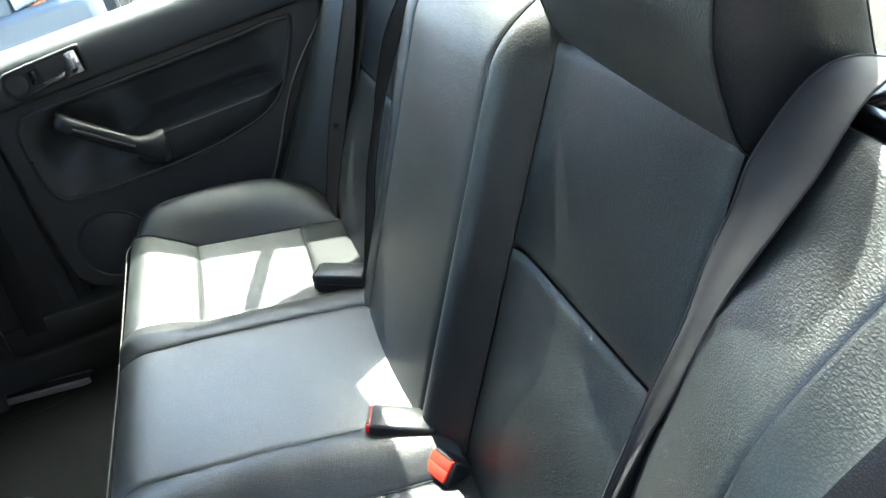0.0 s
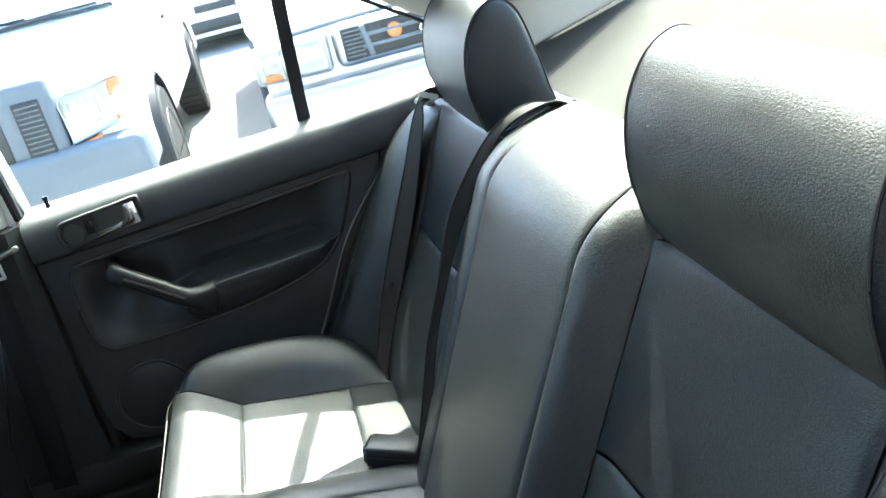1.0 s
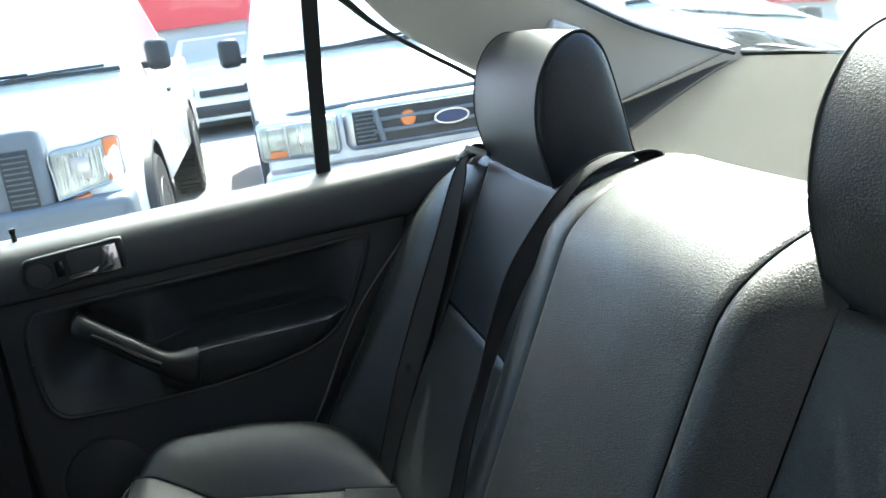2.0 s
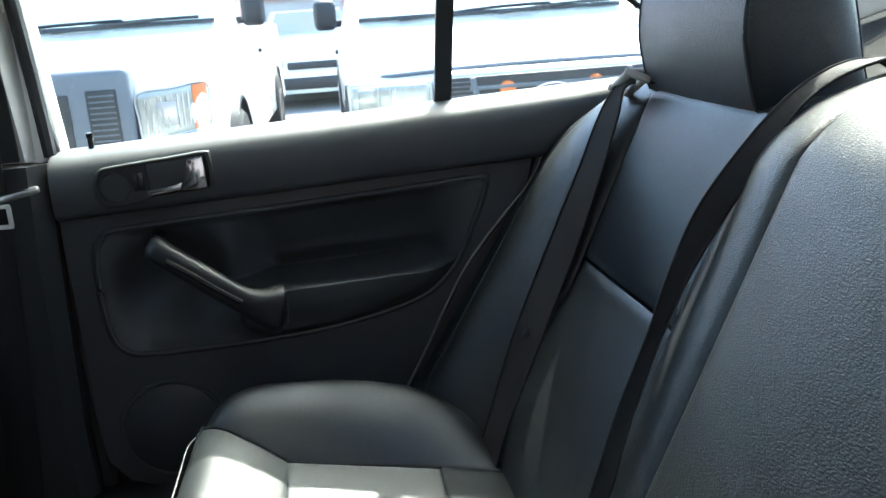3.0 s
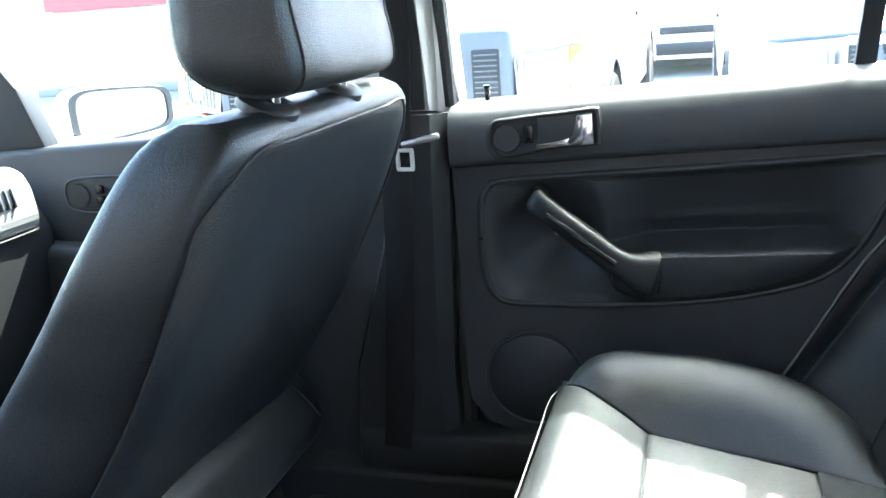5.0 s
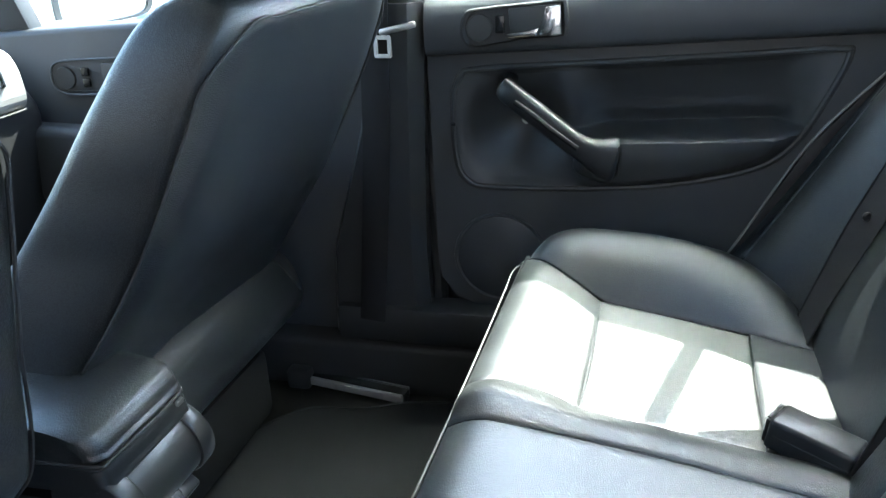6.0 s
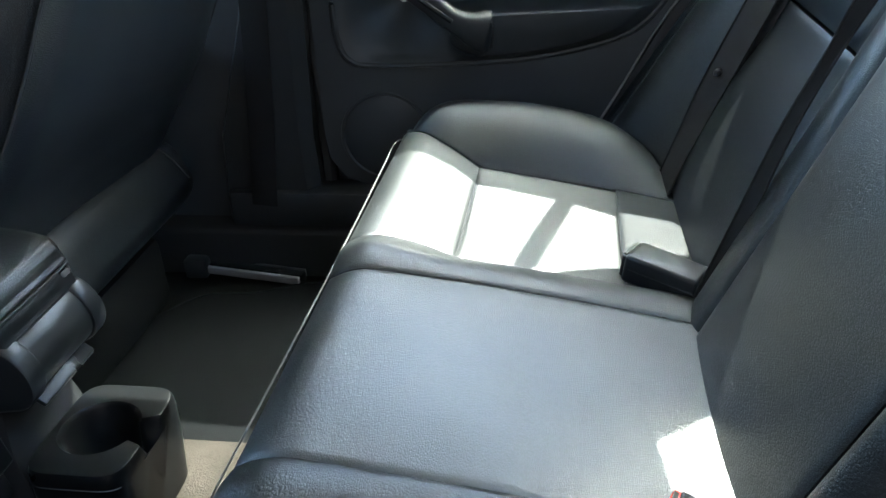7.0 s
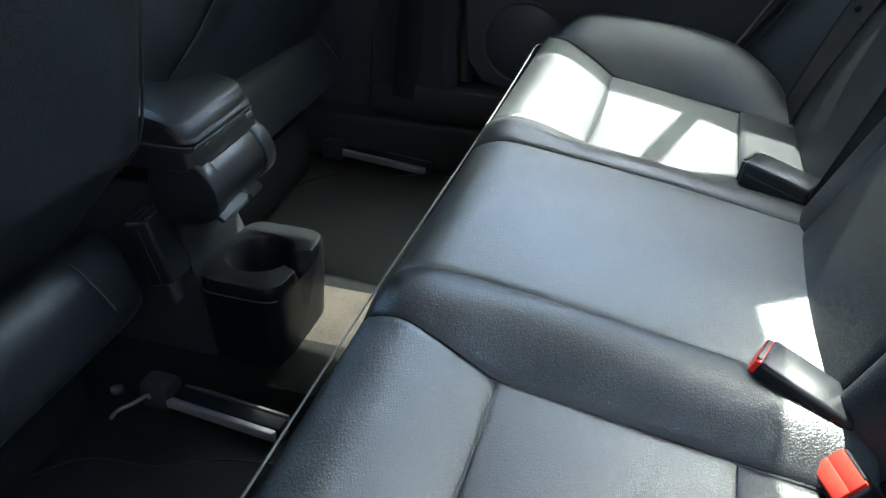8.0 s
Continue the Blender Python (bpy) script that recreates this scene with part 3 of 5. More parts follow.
    for q in range(41):
        x = -0.176 + 0.90 * q / 40
        lo, hi = 0.873 + 0.045 * (x + 0.176), sill_z(x)
        sec = [(0.800, lo), (0.731, lo), (0.7245, lo + 0.004), (0.7215, lo + 0.012), (0.7200, lo + 0.030), (0.7205, hi - 0.045), (0.7225, hi - 0.030), (0.7270, hi - 0.018),
               (0.7345, hi - 0.009), (0.7450, hi - 0.003), (0.760, hi), (0.800, hi + 0.001)]
        rows.append([Vector((x, y, z)) for y, z in sec])
    part("upper_band", loft(rows), VINYL, t)
    # pull handle: a slanting grip ending in a broad foot on the ledge
    path = [(-0.050, 0.748, 0.828), (-0.047, 0.712, 0.827), (-0.030, 0.700, 0.815), (0.02, 0.690, 0.780), (0.062, 0.684, 0.750), (0.092, 0.686, 0.734), (0.112, 0.692, 0.727)]
    rings = []
    for q in range(49):
        a = q / 48
        p = curve_at(path, a)
        d = (curve_at(path, min(a + 0.02, 1)) - curve_at(path, max(a - 0.02, 0))).normalized()
        side = d.cross(Vector((0, -1, 0)))
        side = side.normalized() if side.length > 0.3 else Vector((0.45, 0, 0.9)).normalized()
        out = side.cross(d).normalized()
        hw = 0.0178 + 0.016 * smooth01((a - 0.66) / 0.34)
        hd = 0.0125 + 0.010 * smooth01((a - 0.6) / 0.4)
        rings.append([p + side * math.copysign(abs(math.cos(g)) ** 0.7, math.cos(g)) * hw + out * math.copysign(abs(math.sin(g)) ** 0.7, math.sin(g)) * hd
                      for g in [2 * math.pi * w / 20 for w in range(20)]])
    foot = rbox((0, 0, 0), (0.066, 0.044, 0.060), 0.018, seg=4)
    for v in foot.verts:
        v.co.z *= 1 + 4.0 * v.co.x
    foot.transform(Matrix.Translation((0.091, 0.699, 0.722)) @ Matrix.Rotation(radians(14), 4, "Y"))
    h = part("pull_handle", loft(rings), GRIP, t, "slanting black grip")
    part("handle_foot", foot, GRIP, h)
    part("grip_inlay", tube([(-0.030, 0.6872, 0.812), (0.0, 0.6815, 0.793), (0.03, 0.6768, 0.771), (0.066, 0.6718, 0.747)], 0.0048, 8), INLAY, h)
    part("handle_foot_seam", tube([(0.122, 0.694, 0.757), (0.126, 0.690, 0.735), (0.123, 0.696, 0.700)], 0.0025, 6), DARKPL, h)
    # handle bezel
    bez = thing_bezel(t)
    # speaker disc
    part("speaker_cover", spin([(0.0005, 0.7413), (0.071, 0.7413), (0.073, 0.7425), (0.076, 0.7400), (0.079, 0.7400), (0.081, 0.744)], (-0.068, 0, 0.535), "y", 48), VINYL, t)
    # lock pin
    part("lock_pin", spin([(0.0045, 0.0), (0.004, 0.016), (0.0055, 0.018), (0.0055, 0.024), (0.001, 0.025)], (-0.126, 0.775, sill_z(-0.126) - 0.002), "z", 12), SHINY, t)
    # window frame and divider
    fr = [(-0.178, 0.965), (-0.176, 1.385), (0.30, 1.385), (0.42, 1.30), (0.50, 1.225), (0.575, 1.172), (0.640, 1.130), (0.70, 1.085), (0.735, 1.02)]
    pts = [(x, lean_y(z) - 0.02, z) for x, z in fr]
    part("window_frame", tube(pts, lambda a: 0.008 - 0.004 * smooth01((a - 0.35) / 0.2), 8, steps=60), PLASTIC, t)
    part("front_seal", tube([(-0.180, 0.762, 0.962), (-0.178, 0.735, 1.10), (-0.176, 0.665, 1.38)], 0.010, 8), DARKPL, t)
    part("divider", tube([(0.382, lean_y(0.98), 0.975), (0.392, lean_y(1.15), 1.15), (0.406, lean_y(1.38) - 0.01, 1.35)], 0, flat=(0.026, 0.016), steps=12, up=(0, 1, 0)), PLASTIC, t, "black upright window divider")
    bm = prism([(-0.17, 0.976), (-0.17, 1.38), (0.32, 1.38), (0.42, 1.30), (0.50, 1.225), (0.64, 1.13), (0.70, 1.08), (0.73, 0.976)], "y", 0.0, 0.004,
               lean=lambda p: (p.x, lean_y(p.z) + p.y + 0.004, p.z))
    g = part("pane", bm, GLASS, t, smooth=False)
    g.visible_shadow = False
    part("outer_skin", prism([(-0.19, 0.25), (0.30, 0.25), (0.55, 0.60), (0.74, 0.90), (0.74, 0.985), (-0.19, 0.955)], "y", 0.815, 0.868, 0.01), BODY, t)
    return t


def thing_bezel(t):
    # plate with a rounded end, in the door's upper band
    out = smooth_loop([(-0.118, 0.915), (-0.108, 0.940), (-0.08, 0.946), (0.0, 0.953), (0.036, 0.956), (0.043, 0.948), (0.044, 0.912), (0.034, 0.904), (-0.02, 0.900), (-0.09, 0.888), (-0.11, 0.893)], 60)
    cx, cz = -0.04, 0.922
    def ring(k, y):
        return [Vector((cx + (x - cx) * k, y, cz + (z - cz) * k)) for x, z in out]
    b = part("handle_bezel", loft([ring(1.02, 0.724), ring(1.0, 0.716), ring(0.95, 0.715), ring(0.90, 0.719), ring(0.3, 0.719)]), PLASTIC, t)
    part("handle_well", rbox((-0.006, 0.7180, 0.929), (0.072, 0.003, 0.036), 0.001, Matrix.Rotation(radians(-5), 4, "Y")), DARKPL, b)
    part("release_lever", joined(
        prism([(-0.004, 0.9045), (0.037, 0.9075), (0.0365, 0.930), (0.0345, 0.9495), (0.0125, 0.9475), (0.0075, 0.925)], "y", 0.7085, 0.7175, 0.0022, 2),
        prism([(-0.046, 0.9025), (0.012, 0.9065), (0.013, 0.9205), (-0.010, 0.9135), (-0.046, 0.9085)], "y", 0.7105, 0.7175, 0.002, 2)), CHROME, b, "chrome release lever")
    part("round_cover", spin([(0.0005, 0.7165), (0.019, 0.7165), (0.0205, 0.7185)], (-0.088, 0, 0.917), "y", 32), DARKPL, b)
    part("lock_button", rbox((-0.056, 0.7165, 0.922), (0.014, 0.004, 0.026), 0.0015), SHINY, b)
    return b


# ---- car shell ----
def rear_edge(y):
    """Where the roof ends above the rear window: bowed back towards the middle."""
    return 0.572 + 0.062 * max(0.0, 1 - (y / 0.52) ** 2)


def structure(name, bm, mat, label, category, smooth=True):
    return solo(name, bm, mat, label, category, kind="structure", smooth=smooth)


def car_shell():
    # floor with centre tunnel
    sec = [(-0.74, 0.24), (0.74, 0.24), (0.74, 0.27), (0.222, 0.27), (0.045, 0.27), (0.045, 0.335), (0.0, 0.335), (-0.035, 0.315), (-0.05, 0.27), (-0.74, 0.27)]
    # footwell shade is in this carpet's colour, sunlight in the tunnel's
    structure("floor", prism(sec, "x", -1.5, 0.2), SHADED_CARPET, "carpet on the car floor, darkened for the shaded footwell", "car floor")
    structure("tunnel_carpet", prism([(0.045, 0.27), (0.222, 0.27), (0.198, 0.315), (0.15, 0.335), (0.045, 0.335)], "x", -1.5, 0.2), SUNLIT_CARPET, "brown carpet over the centre tunnel, coloured lighter for the sun on it", "car floor")
    for s in (1, -1):
        structure("door_sill_trim", prism([(s * 0.71, 0.27), (s * 0.71, 0.36), (s * 0.74, 0.385), (s * 0.86, 0.385), (s * 0.86, 0.24), (s * 0.71, 0.24)][::s], "x", -1.5, 0.35, 0.008), PLASTIC,
                  "black plastic sill trim along the car floor", "sill trim")
    # roof, headliner
    def vault(name, x0, edge, half, z_of, thick, mat, label, category):
        """A curved sheet from x0 back to a bowed rear edge."""
        n = 24
        rings = []
        for k in range(n + 1):
            y = -half + 2 * half * k / n
            z, xe = z_of(y), rear_edge(y) + edge
            rings.append([Vector((x0, y, z)), Vector((xe, y, z)), Vector((xe, y, z + thick)), Vector((x0, y, z + thick))])
        structure(name, loft(rings), mat, label, category)
    vault("headliner", -0.80, -0.010, 0.645, lambda y: 1.428 - 0.025 * (y / 0.66) ** 2, 0.015, LINER, "pale cloth headliner under the roof", "headliner")
    vault("roof", -0.84, 0.0, 0.690, lambda y: 1.452 - 0.040 * (y / 0.70) ** 2, 0.013, BODY, "painted steel car roof", "car roof")
    for s in (1, -1):
        structure("roof_rail", tube([(-0.86, s * 0.70, 1.34), (-0.5, s * 0.70, 1.380), (0.06, s * 0.70, 1.378), (0.20, s * 0.690, 1.402), (0.30, s * 0.688, 1.410), (0.40, s * 0.686, 1.390), (0.47, s * 0.69, 1.375)], 0.022, 10), TRIM, "grey trimmed roof rail above the doors", "roof rail")
        # C-pillar: a curved panel between side window and rear window
        def pillar(u, v):
            a = curve_at([(0.40, 0.695, 1.365), (0.515, 0.715, 1.225), (0.60, 0.725, 1.160), (0.70, 0.725, 1.090), (0.74, 0.715, 1.00)] if s > 0 else
                         [(0.62, 0.690, 1.365), (0.72, 0.700, 1.260), (0.77, 0.705, 1.170), (0.80, 0.705, 1.090), (0.81, 0.700, 1.00)], v)
            b = curve_at([(0.56, 0.50, 1.405), (0.68, 0.575, 1.300), (0.86, 0.605, 1.193), (0.97, 0.61, 1.144), (1.06, 0.605, 1.107)], v)
            p = a.lerp(b, u)
            p.y -= 0.018 * math.sin(math.pi * u)
            return (p.x, s * p.y, p.z)
        structure("rear_pillar_trim", pad(pillar, 20, 24, 0.008, 0.012, 0.0, Vector((0, s, 0.3))), TRIM, "pale grey trim panel beside the rear window", "pillar trim")
        structure("rear_quarter", prism([(0.42 if s > 0 else 0.66, 1.36), (0.75 if s > 0 else 0.82, 1.06), (0.76, 0.40), (1.30, 0.40), (1.30, 1.02), (1.06, 1.07), (0.50, 1.40)], "y", 0.0, 0.05,
                                        lean=lambda p: (p.x, s * (lean_y(p.z) + 0.0 + p.y), p.z)), BODY, "silver painted rear quarter panel", "car body")
        structure("window_seal", tube([(0.56, s * 0.495, 1.400), (0.68, s * 0.568, 1.294), (0.86, s * 0.598, 1.187), (0.97, s * 0.602, 1.138), (1.062, s * 0.597, 1.104)], 0.0035, 8), DARKPL, "black rubber seal of the rear window", "window seal")
    for s in (1, -1):
        structure("side_trim", prism([(0.20, 0.30), (0.80, 0.30), (0.80, 1.0), (0.53, 0.965), (0.497, 0.862), (0.397, 0.743), (0.302, 0.573), (0.202, 0.42)] if s > 0 else [(0.25, 0.30), (0.90, 0.30), (0.90, 0.90), (0.66, 0.86), (0.52, 0.76), (0.40, 0.60)],
                                     "y", 0.744 if s > 0 else -0.798, 0.775 if s > 0 else -0.778, 0.004), PLASTIC,
                  "black plastic side trim beside the rear seat", "side trim")
    d = thing("open_rear_door", "rear car door swung wide open", "car door", (-0.20, -0.87, 0.30))
    turn = Matrix.Translation((-0.20, -0.87, 0)) @ Matrix.Rotation(radians(-68), 4, "Z")
    bm = prism([(0.0, 0.28), (0.52, 0.28), (0.62, 0.45), (0.86, 0.80), (0.90, 0.99), (0.0, 0.96)], "y", -0.06, 0.06, 0.015)
    bm.transform(turn)
    part("shell", bm, VINYL, d)
    bm = tube([(0.0, 0, 0.96), (0.02, 0, 1.38), (0.50, 0, 1.38), (0.74, 0, 1.22), (0.89, 0, 1.0)], 0.016, 8, steps=40)
    bm.transform(turn)
    part("window_frame", bm, PLASTIC, d)
    structure("door_jamb", prism([(0.25, 0.33), (0.95, 0.33), (0.95, 1.0), (0.63, 0.975), (0.56, 0.88), (0.43, 0.70), (0.34, 0.52)], "y", -0.86, -0.80, 0.01), PLASTIC, "black rubber-lined door jamb beside the rear seat", "door jamb")
    # parcel shelf
    def shelf(u, v):
        x = 0.69 + 0.46 * u
        return (x, -0.735 + 1.47 * v, 1.000 + 0.107 * smooth01(u * 0.9 + 0.05))
    structure("parcel_shelf", pad(shelf, 16, 16, 0.004, 0.02, 0.0, UP), SHELF, "sunlit grey felt parcel shelf behind the seat", "parcel shelf")
    structure("rear_cowl", prism([(1.12, 0.60), (1.12, 1.096), (1.17, 1.100), (1.80, 1.04), (1.85, 0.60)], "y", -0.72, 0.72, 0.02), BODY, "silver boot lid behind the rear window", "boot lid")
    structure("rear_window_seal", tube([(1.085, -0.61, 1.103), (1.13, 0, 1.110), (1.085, 0.61, 1.103)], 0.005, 8), DARKPL, "black lower seal of the rear window", "window seal")
    bm = pad(lambda u, v: (lambda y: ((rear_edge(y) - 0.016) * (1 - u) + 1.10 * u, y, 1.416 - 0.02 * (2 * v - 1) ** 2 - (0.310 - 0.02 * (2 * v - 1) ** 2) * u))((-0.60 + 1.20 * v) * (0.86 + 0.14 * u)), 10, 14, 0.001, 0.004, 0.0, UP)
    g = structure("rear_window", bm, GLASS, "sloping clear rear window glass", "window")
    g.visible_shadow = False
    # far B-pillar, lower dark cover and upper grey trim
    b = thing("centre_pillar", "dark lower cover and grey upper trim of the centre pillar", "car pillar", (-0.25, 0.74, 0.38), kind="structure")
    part("lower_cover", loft([[Vector((x0, y, z)) for x0, y in ((xa, 0.74), (xa + 0.012, 0.715), (xb - 0.02, 0.712), (xb, 0.735), (xb, 0.80), (xa, 0.80))]
                              for z, xa, xb in ((0.385, -0.375, -0.19), (0.54, -0.365, -0.195), (0.75, -0.30, -0.187), (0.955, -0.262, -0.178))]), PLASTIC, b)
    part("door_seal", tube([(-0.183, 0.768, 0.40), (-0.182, 0.768, 0.70), (-0.180, 0.766, 0.955)], 0.0145, 8), DARKPL, b)
    part("jamb_cover", rbox((-0.13, 0.797, 0.49), (0.24, 0.012, 0.26), 0.003), DARKPL, b)
    part("outer_post", prism([(-0.40, 0.24), (-0.19, 0.24), (-0.178, 0.97), (-0.178, 1.40), (-0.275, 1.40), (-0.29, 0.97)], "y", 0.0, 0.04, 0.004, lean=lambda p: (p.x, lean_y(p.z) + 0.012 + p.y, p.z)), BODY, b, "painted outer post")
    part("upper_trim", loft([[Vector((x0, y + lean_y(z) - 0.80, z)) for x0, y in ((xa, 0.76), (xa + 0.01, 0.742), (xb - 0.012, 0.738), (xb, 0.76), (xb, 0.80), (xa, 0.80))]
                             for z, xa, xb in ((0.958, -0.352, -0.194), (1.10, -0.345, -0.192), (1.39, -0.330, -0.190))]), TRIM, b, "grey upper trim")
    part("belt_slot_cover", loft([[Vector((x0, y + lean_y(z) - 0.80, z)) for x0, y in ((xa, 0.742), (xa, 0.734), (xb, 0.734), (xb, 0.742))]
                             for z, xa, xb in ((0.960, -0.255, -0.212), (1.06, -0.25, -0.205), (1.12, -0.248, -0.205))]), DARKPL, b)
    part("foot_cover", rbox((-0.21, 0.735, 0.41), (0.30, 0.07, 0.07), 0.012), PLASTIC, b)
    # near B-pillar, outside the view at most times
    part("upper_trim", prism([(-0.45, 0.38), (-0.33, 0.38), (-0.27, 0.95), (-0.25, 1.33), (-0.33, 1.33), (-0.36, 0.95)], "y", 0.0, 0.06, 0.01,
                             lean=lambda p: (p.x, -lean_y(p.z) + 0.02 + p.y, p.z)), TRIM,
         thing("near_centre_pillar", "grey centre pillar beside the open rear door", "car pillar", (-0.35, -0.78, 0.38), kind="structure"))
    # front doors and front bulkhead close the cabin
    for s in (1, -1):
        d = thing("front_door", "dark vinyl front car door with window", "car door", (-0.8, s * 0.78, 0.3), "front doors")
        part("trim", prism([(-1.10, 0.36), (-0.30, 0.36), (-0.262, 0.950), (-1.02, 0.915), (-1.22, 0.90)], "y", min(s * 0.735, s * 0.80), max(s * 0.735, s * 0.80), 0.012, 3), VINYL, d)
        part("skin", prism([(-1.40, 0.25), (-0.22, 0.25), (-0.20, 0.950), (-1.40, 0.88)], "y", min(s * 0.815, s * 0.868), max(s * 0.815, s * 0.868), 0.01), BODY, d)
        part("mirror_sail", prism([(-1.30, 0.905), (-0.905, 0.915), (-0.945, 1.02), (-1.02, 1.12), (-1.10, 1.12)], "y", min(s * 0.745, s * 0.785), max(s * 0.745, s * 0.785), 0.008), PLASTIC, d, "black corner trim before the window")
        part("armrest", prism([(-1.06, 0.62), (-0.42, 0.62), (-0.36, 0.70), (-0.46, 0.745), (-1.04, 0.765)], "y", min(s * 0.675, s * 0.736), max(s * 0.675, s * 0.736), 0.018, 3), VINYL, d)
        part("window_frame", tube([(-0.27, s * 0.79, 0.95), (-0.265, s * (lean_y(1.31)), 1.31), (-0.78, s * lean_y(1.37), 1.37), (-1.30, s * 0.785, 0.92)], 0.012, 8, steps=40), PLASTIC, d)
    structure("dashboard", prism([(-1.55, 0.30), (-0.97, 0.30), (-0.90, 0.62), (-0.88, 0.79), (-0.93, 0.87), (-1.10, 0.90), (-1.55, 0.89)], "y", -0.715, 0.715, 0.03, 4), PLASTIC, "black car dashboard", "dashboard")
    bm = pad(lambda u, v: (-1.46 + 0.62 * u, (-0.70 + 1.40 * v) * (1 - 0.10 * u), 0.90 + 0.50 * u), 6, 6, 0.001, 0.004, 0.0, UP)
    g = structure("windscreen", bm, GLASS, "sloping clear windscreen glass", "window")
    g.visible_shadow = False
    structure("front_body", prism([(-1.50, 0.25), (-2.7, 0.25), (-2.75, 0.75), (-1.55, 0.92), (-1.50, 0.89)], "y", -0.83, 0.83, 0.03), BODY, "silver front of the car", "car body")
    for s in (1, -1):
        structure("front_pillar", tube([(-1.42, s * 0.76, 0.90), (-1.10, s * 0.73, 1.18), (-0.82, s * 0.70, 1.38)], 0.035, 8), TRIM, "grey trimmed windscreen pillar", "car pillar")


def air_vent():
    t = thing("dash_vent", "silver-framed air vent at the dashboard end", "air vent", (-0.88, 0.62, 0.79))
    part("bezel", prism(smooth_loop([(-0.955, 0.80), (-0.95, 0.885), (-0.92, 0.902), (-0.888, 0.888), (-0.873, 0.850), (-0.880, 0.80)], 40), "y", 0.50, 0.66, 0.008, 3), SILVER, t, "silver surround")
    turn = Matrix.Rotation(radians(-10), 4, "Y")
    part("vent_mouth", rbox((-0.8795, 0.572, 0.860), (0.016, 0.100, 0.036), 0.006, turn, 3), DARKPL, t)
    for k in range(7):
        part("slat", rbox((-0.8730, 0.530 + 0.014 * k, 0.860), (0.010, 0.0030, 0.032), 0.001, turn), GREYPL, t)
    part("trim_gap", tube([(-0.955, 0.659, 0.798), (-0.915, 0.6615, 0.797), (-0.878, 0.6615, 0.798), (-0.876, 0.60, 0.7965), (-0.876, 0.505, 0.7965)], 0.002, 6), DARKPL, t)


def door_mirror():
    t = thing("door_mirror", "pale framed outside mirror on the front door", "door mirror", (-0.93, 0.90, 0.88))
    m = Matrix.Translation((-0.945, 1.008, 0.947)) @ Matrix.Rotation(radians(-22), 4, "Z")

    def oval(k, x):
        """The mirror's outline: rounded, lower towards its outer end."""
        ring = []
        for q in range(48):
            c, s = math.cos(2 * math.pi * q / 48), math.sin(2 * math.pi * q / 48)
            y = 0.112 * math.copysign(abs(c) ** 0.42, c) * k
            ring.append(m @ Vector((x, y, 0.050 * math.copysign(abs(s) ** 0.46, s) * k * (1 - 1.1 * y))))
        return ring
    part("shell", loft([oval(1.0, 0.012), oval(1.06, 0.0), oval(1.04, -0.03), oval(0.85, -0.065), oval(0.4, -0.085)]), BODY, t)
    part("frame", loft([oval(1.0, 0.010), oval(1.0, 0.019), oval(0.90, 0.019), oval(0.89, 0.012)]), DARKPL, t)
    part("glass", loft([oval(0.90, 0.010), oval(0.90, 0.0150), oval(0.4, 0.0151)]), MIRROR, t, "mirror glass")
    part("foot", rbox((-0.97, 0.875, 0.900), (0.05, 0.10, 0.03), 0.01), BODY, t)


def door_switches():
    t = thing("window_switch", "black window switch plate on the front door", "switch plate", (-0.77, 0.735, 0.83))
    loop = smooth_loop([(-0.868, 0.838), (-0.858, 0.862), (-0.82, 0.869), (-0.74, 0.872), (-0.665, 0.873), (-0.655, 0.845), (-0.665, 0.818), (-0.74, 0.812), (-0.82, 0.808), (-0.858, 0.815)], 60)
    part("plate", prism(loop, "y", 0.727, 0.737, 0.003), PLASTIC, t)
    part("rim", tube([(x, 0.7268, z) for x, z in loop] + [(loop[0][0], 0.7268, loop[0][1])], 0.0022, 6, steps=120), VINYL, t)
    part("ring", spin([(0.012, 0.7245), (0.019, 0.7240), (0.021, 0.728)], (-0.838, 0, 0.838), "y", 24), PLASTIC, t)
    part("lever_well", rbox((-0.715, 0.7270, 0.844), (0.095, 0.004, 0.040), 0.0015), DARKPL, t)
    part("release_lever", rbox((-0.700, 0.7215, 0.838), (0.060, 0.006, 0.014), 0.003), CHROME, t, "chrome release lever")
    for z in (0.830, 0.849):
        part("rocker", rbox((-0.795, 0.7245, z), (0.014, 0.006, 0.015), 0.002), SHINY, t)


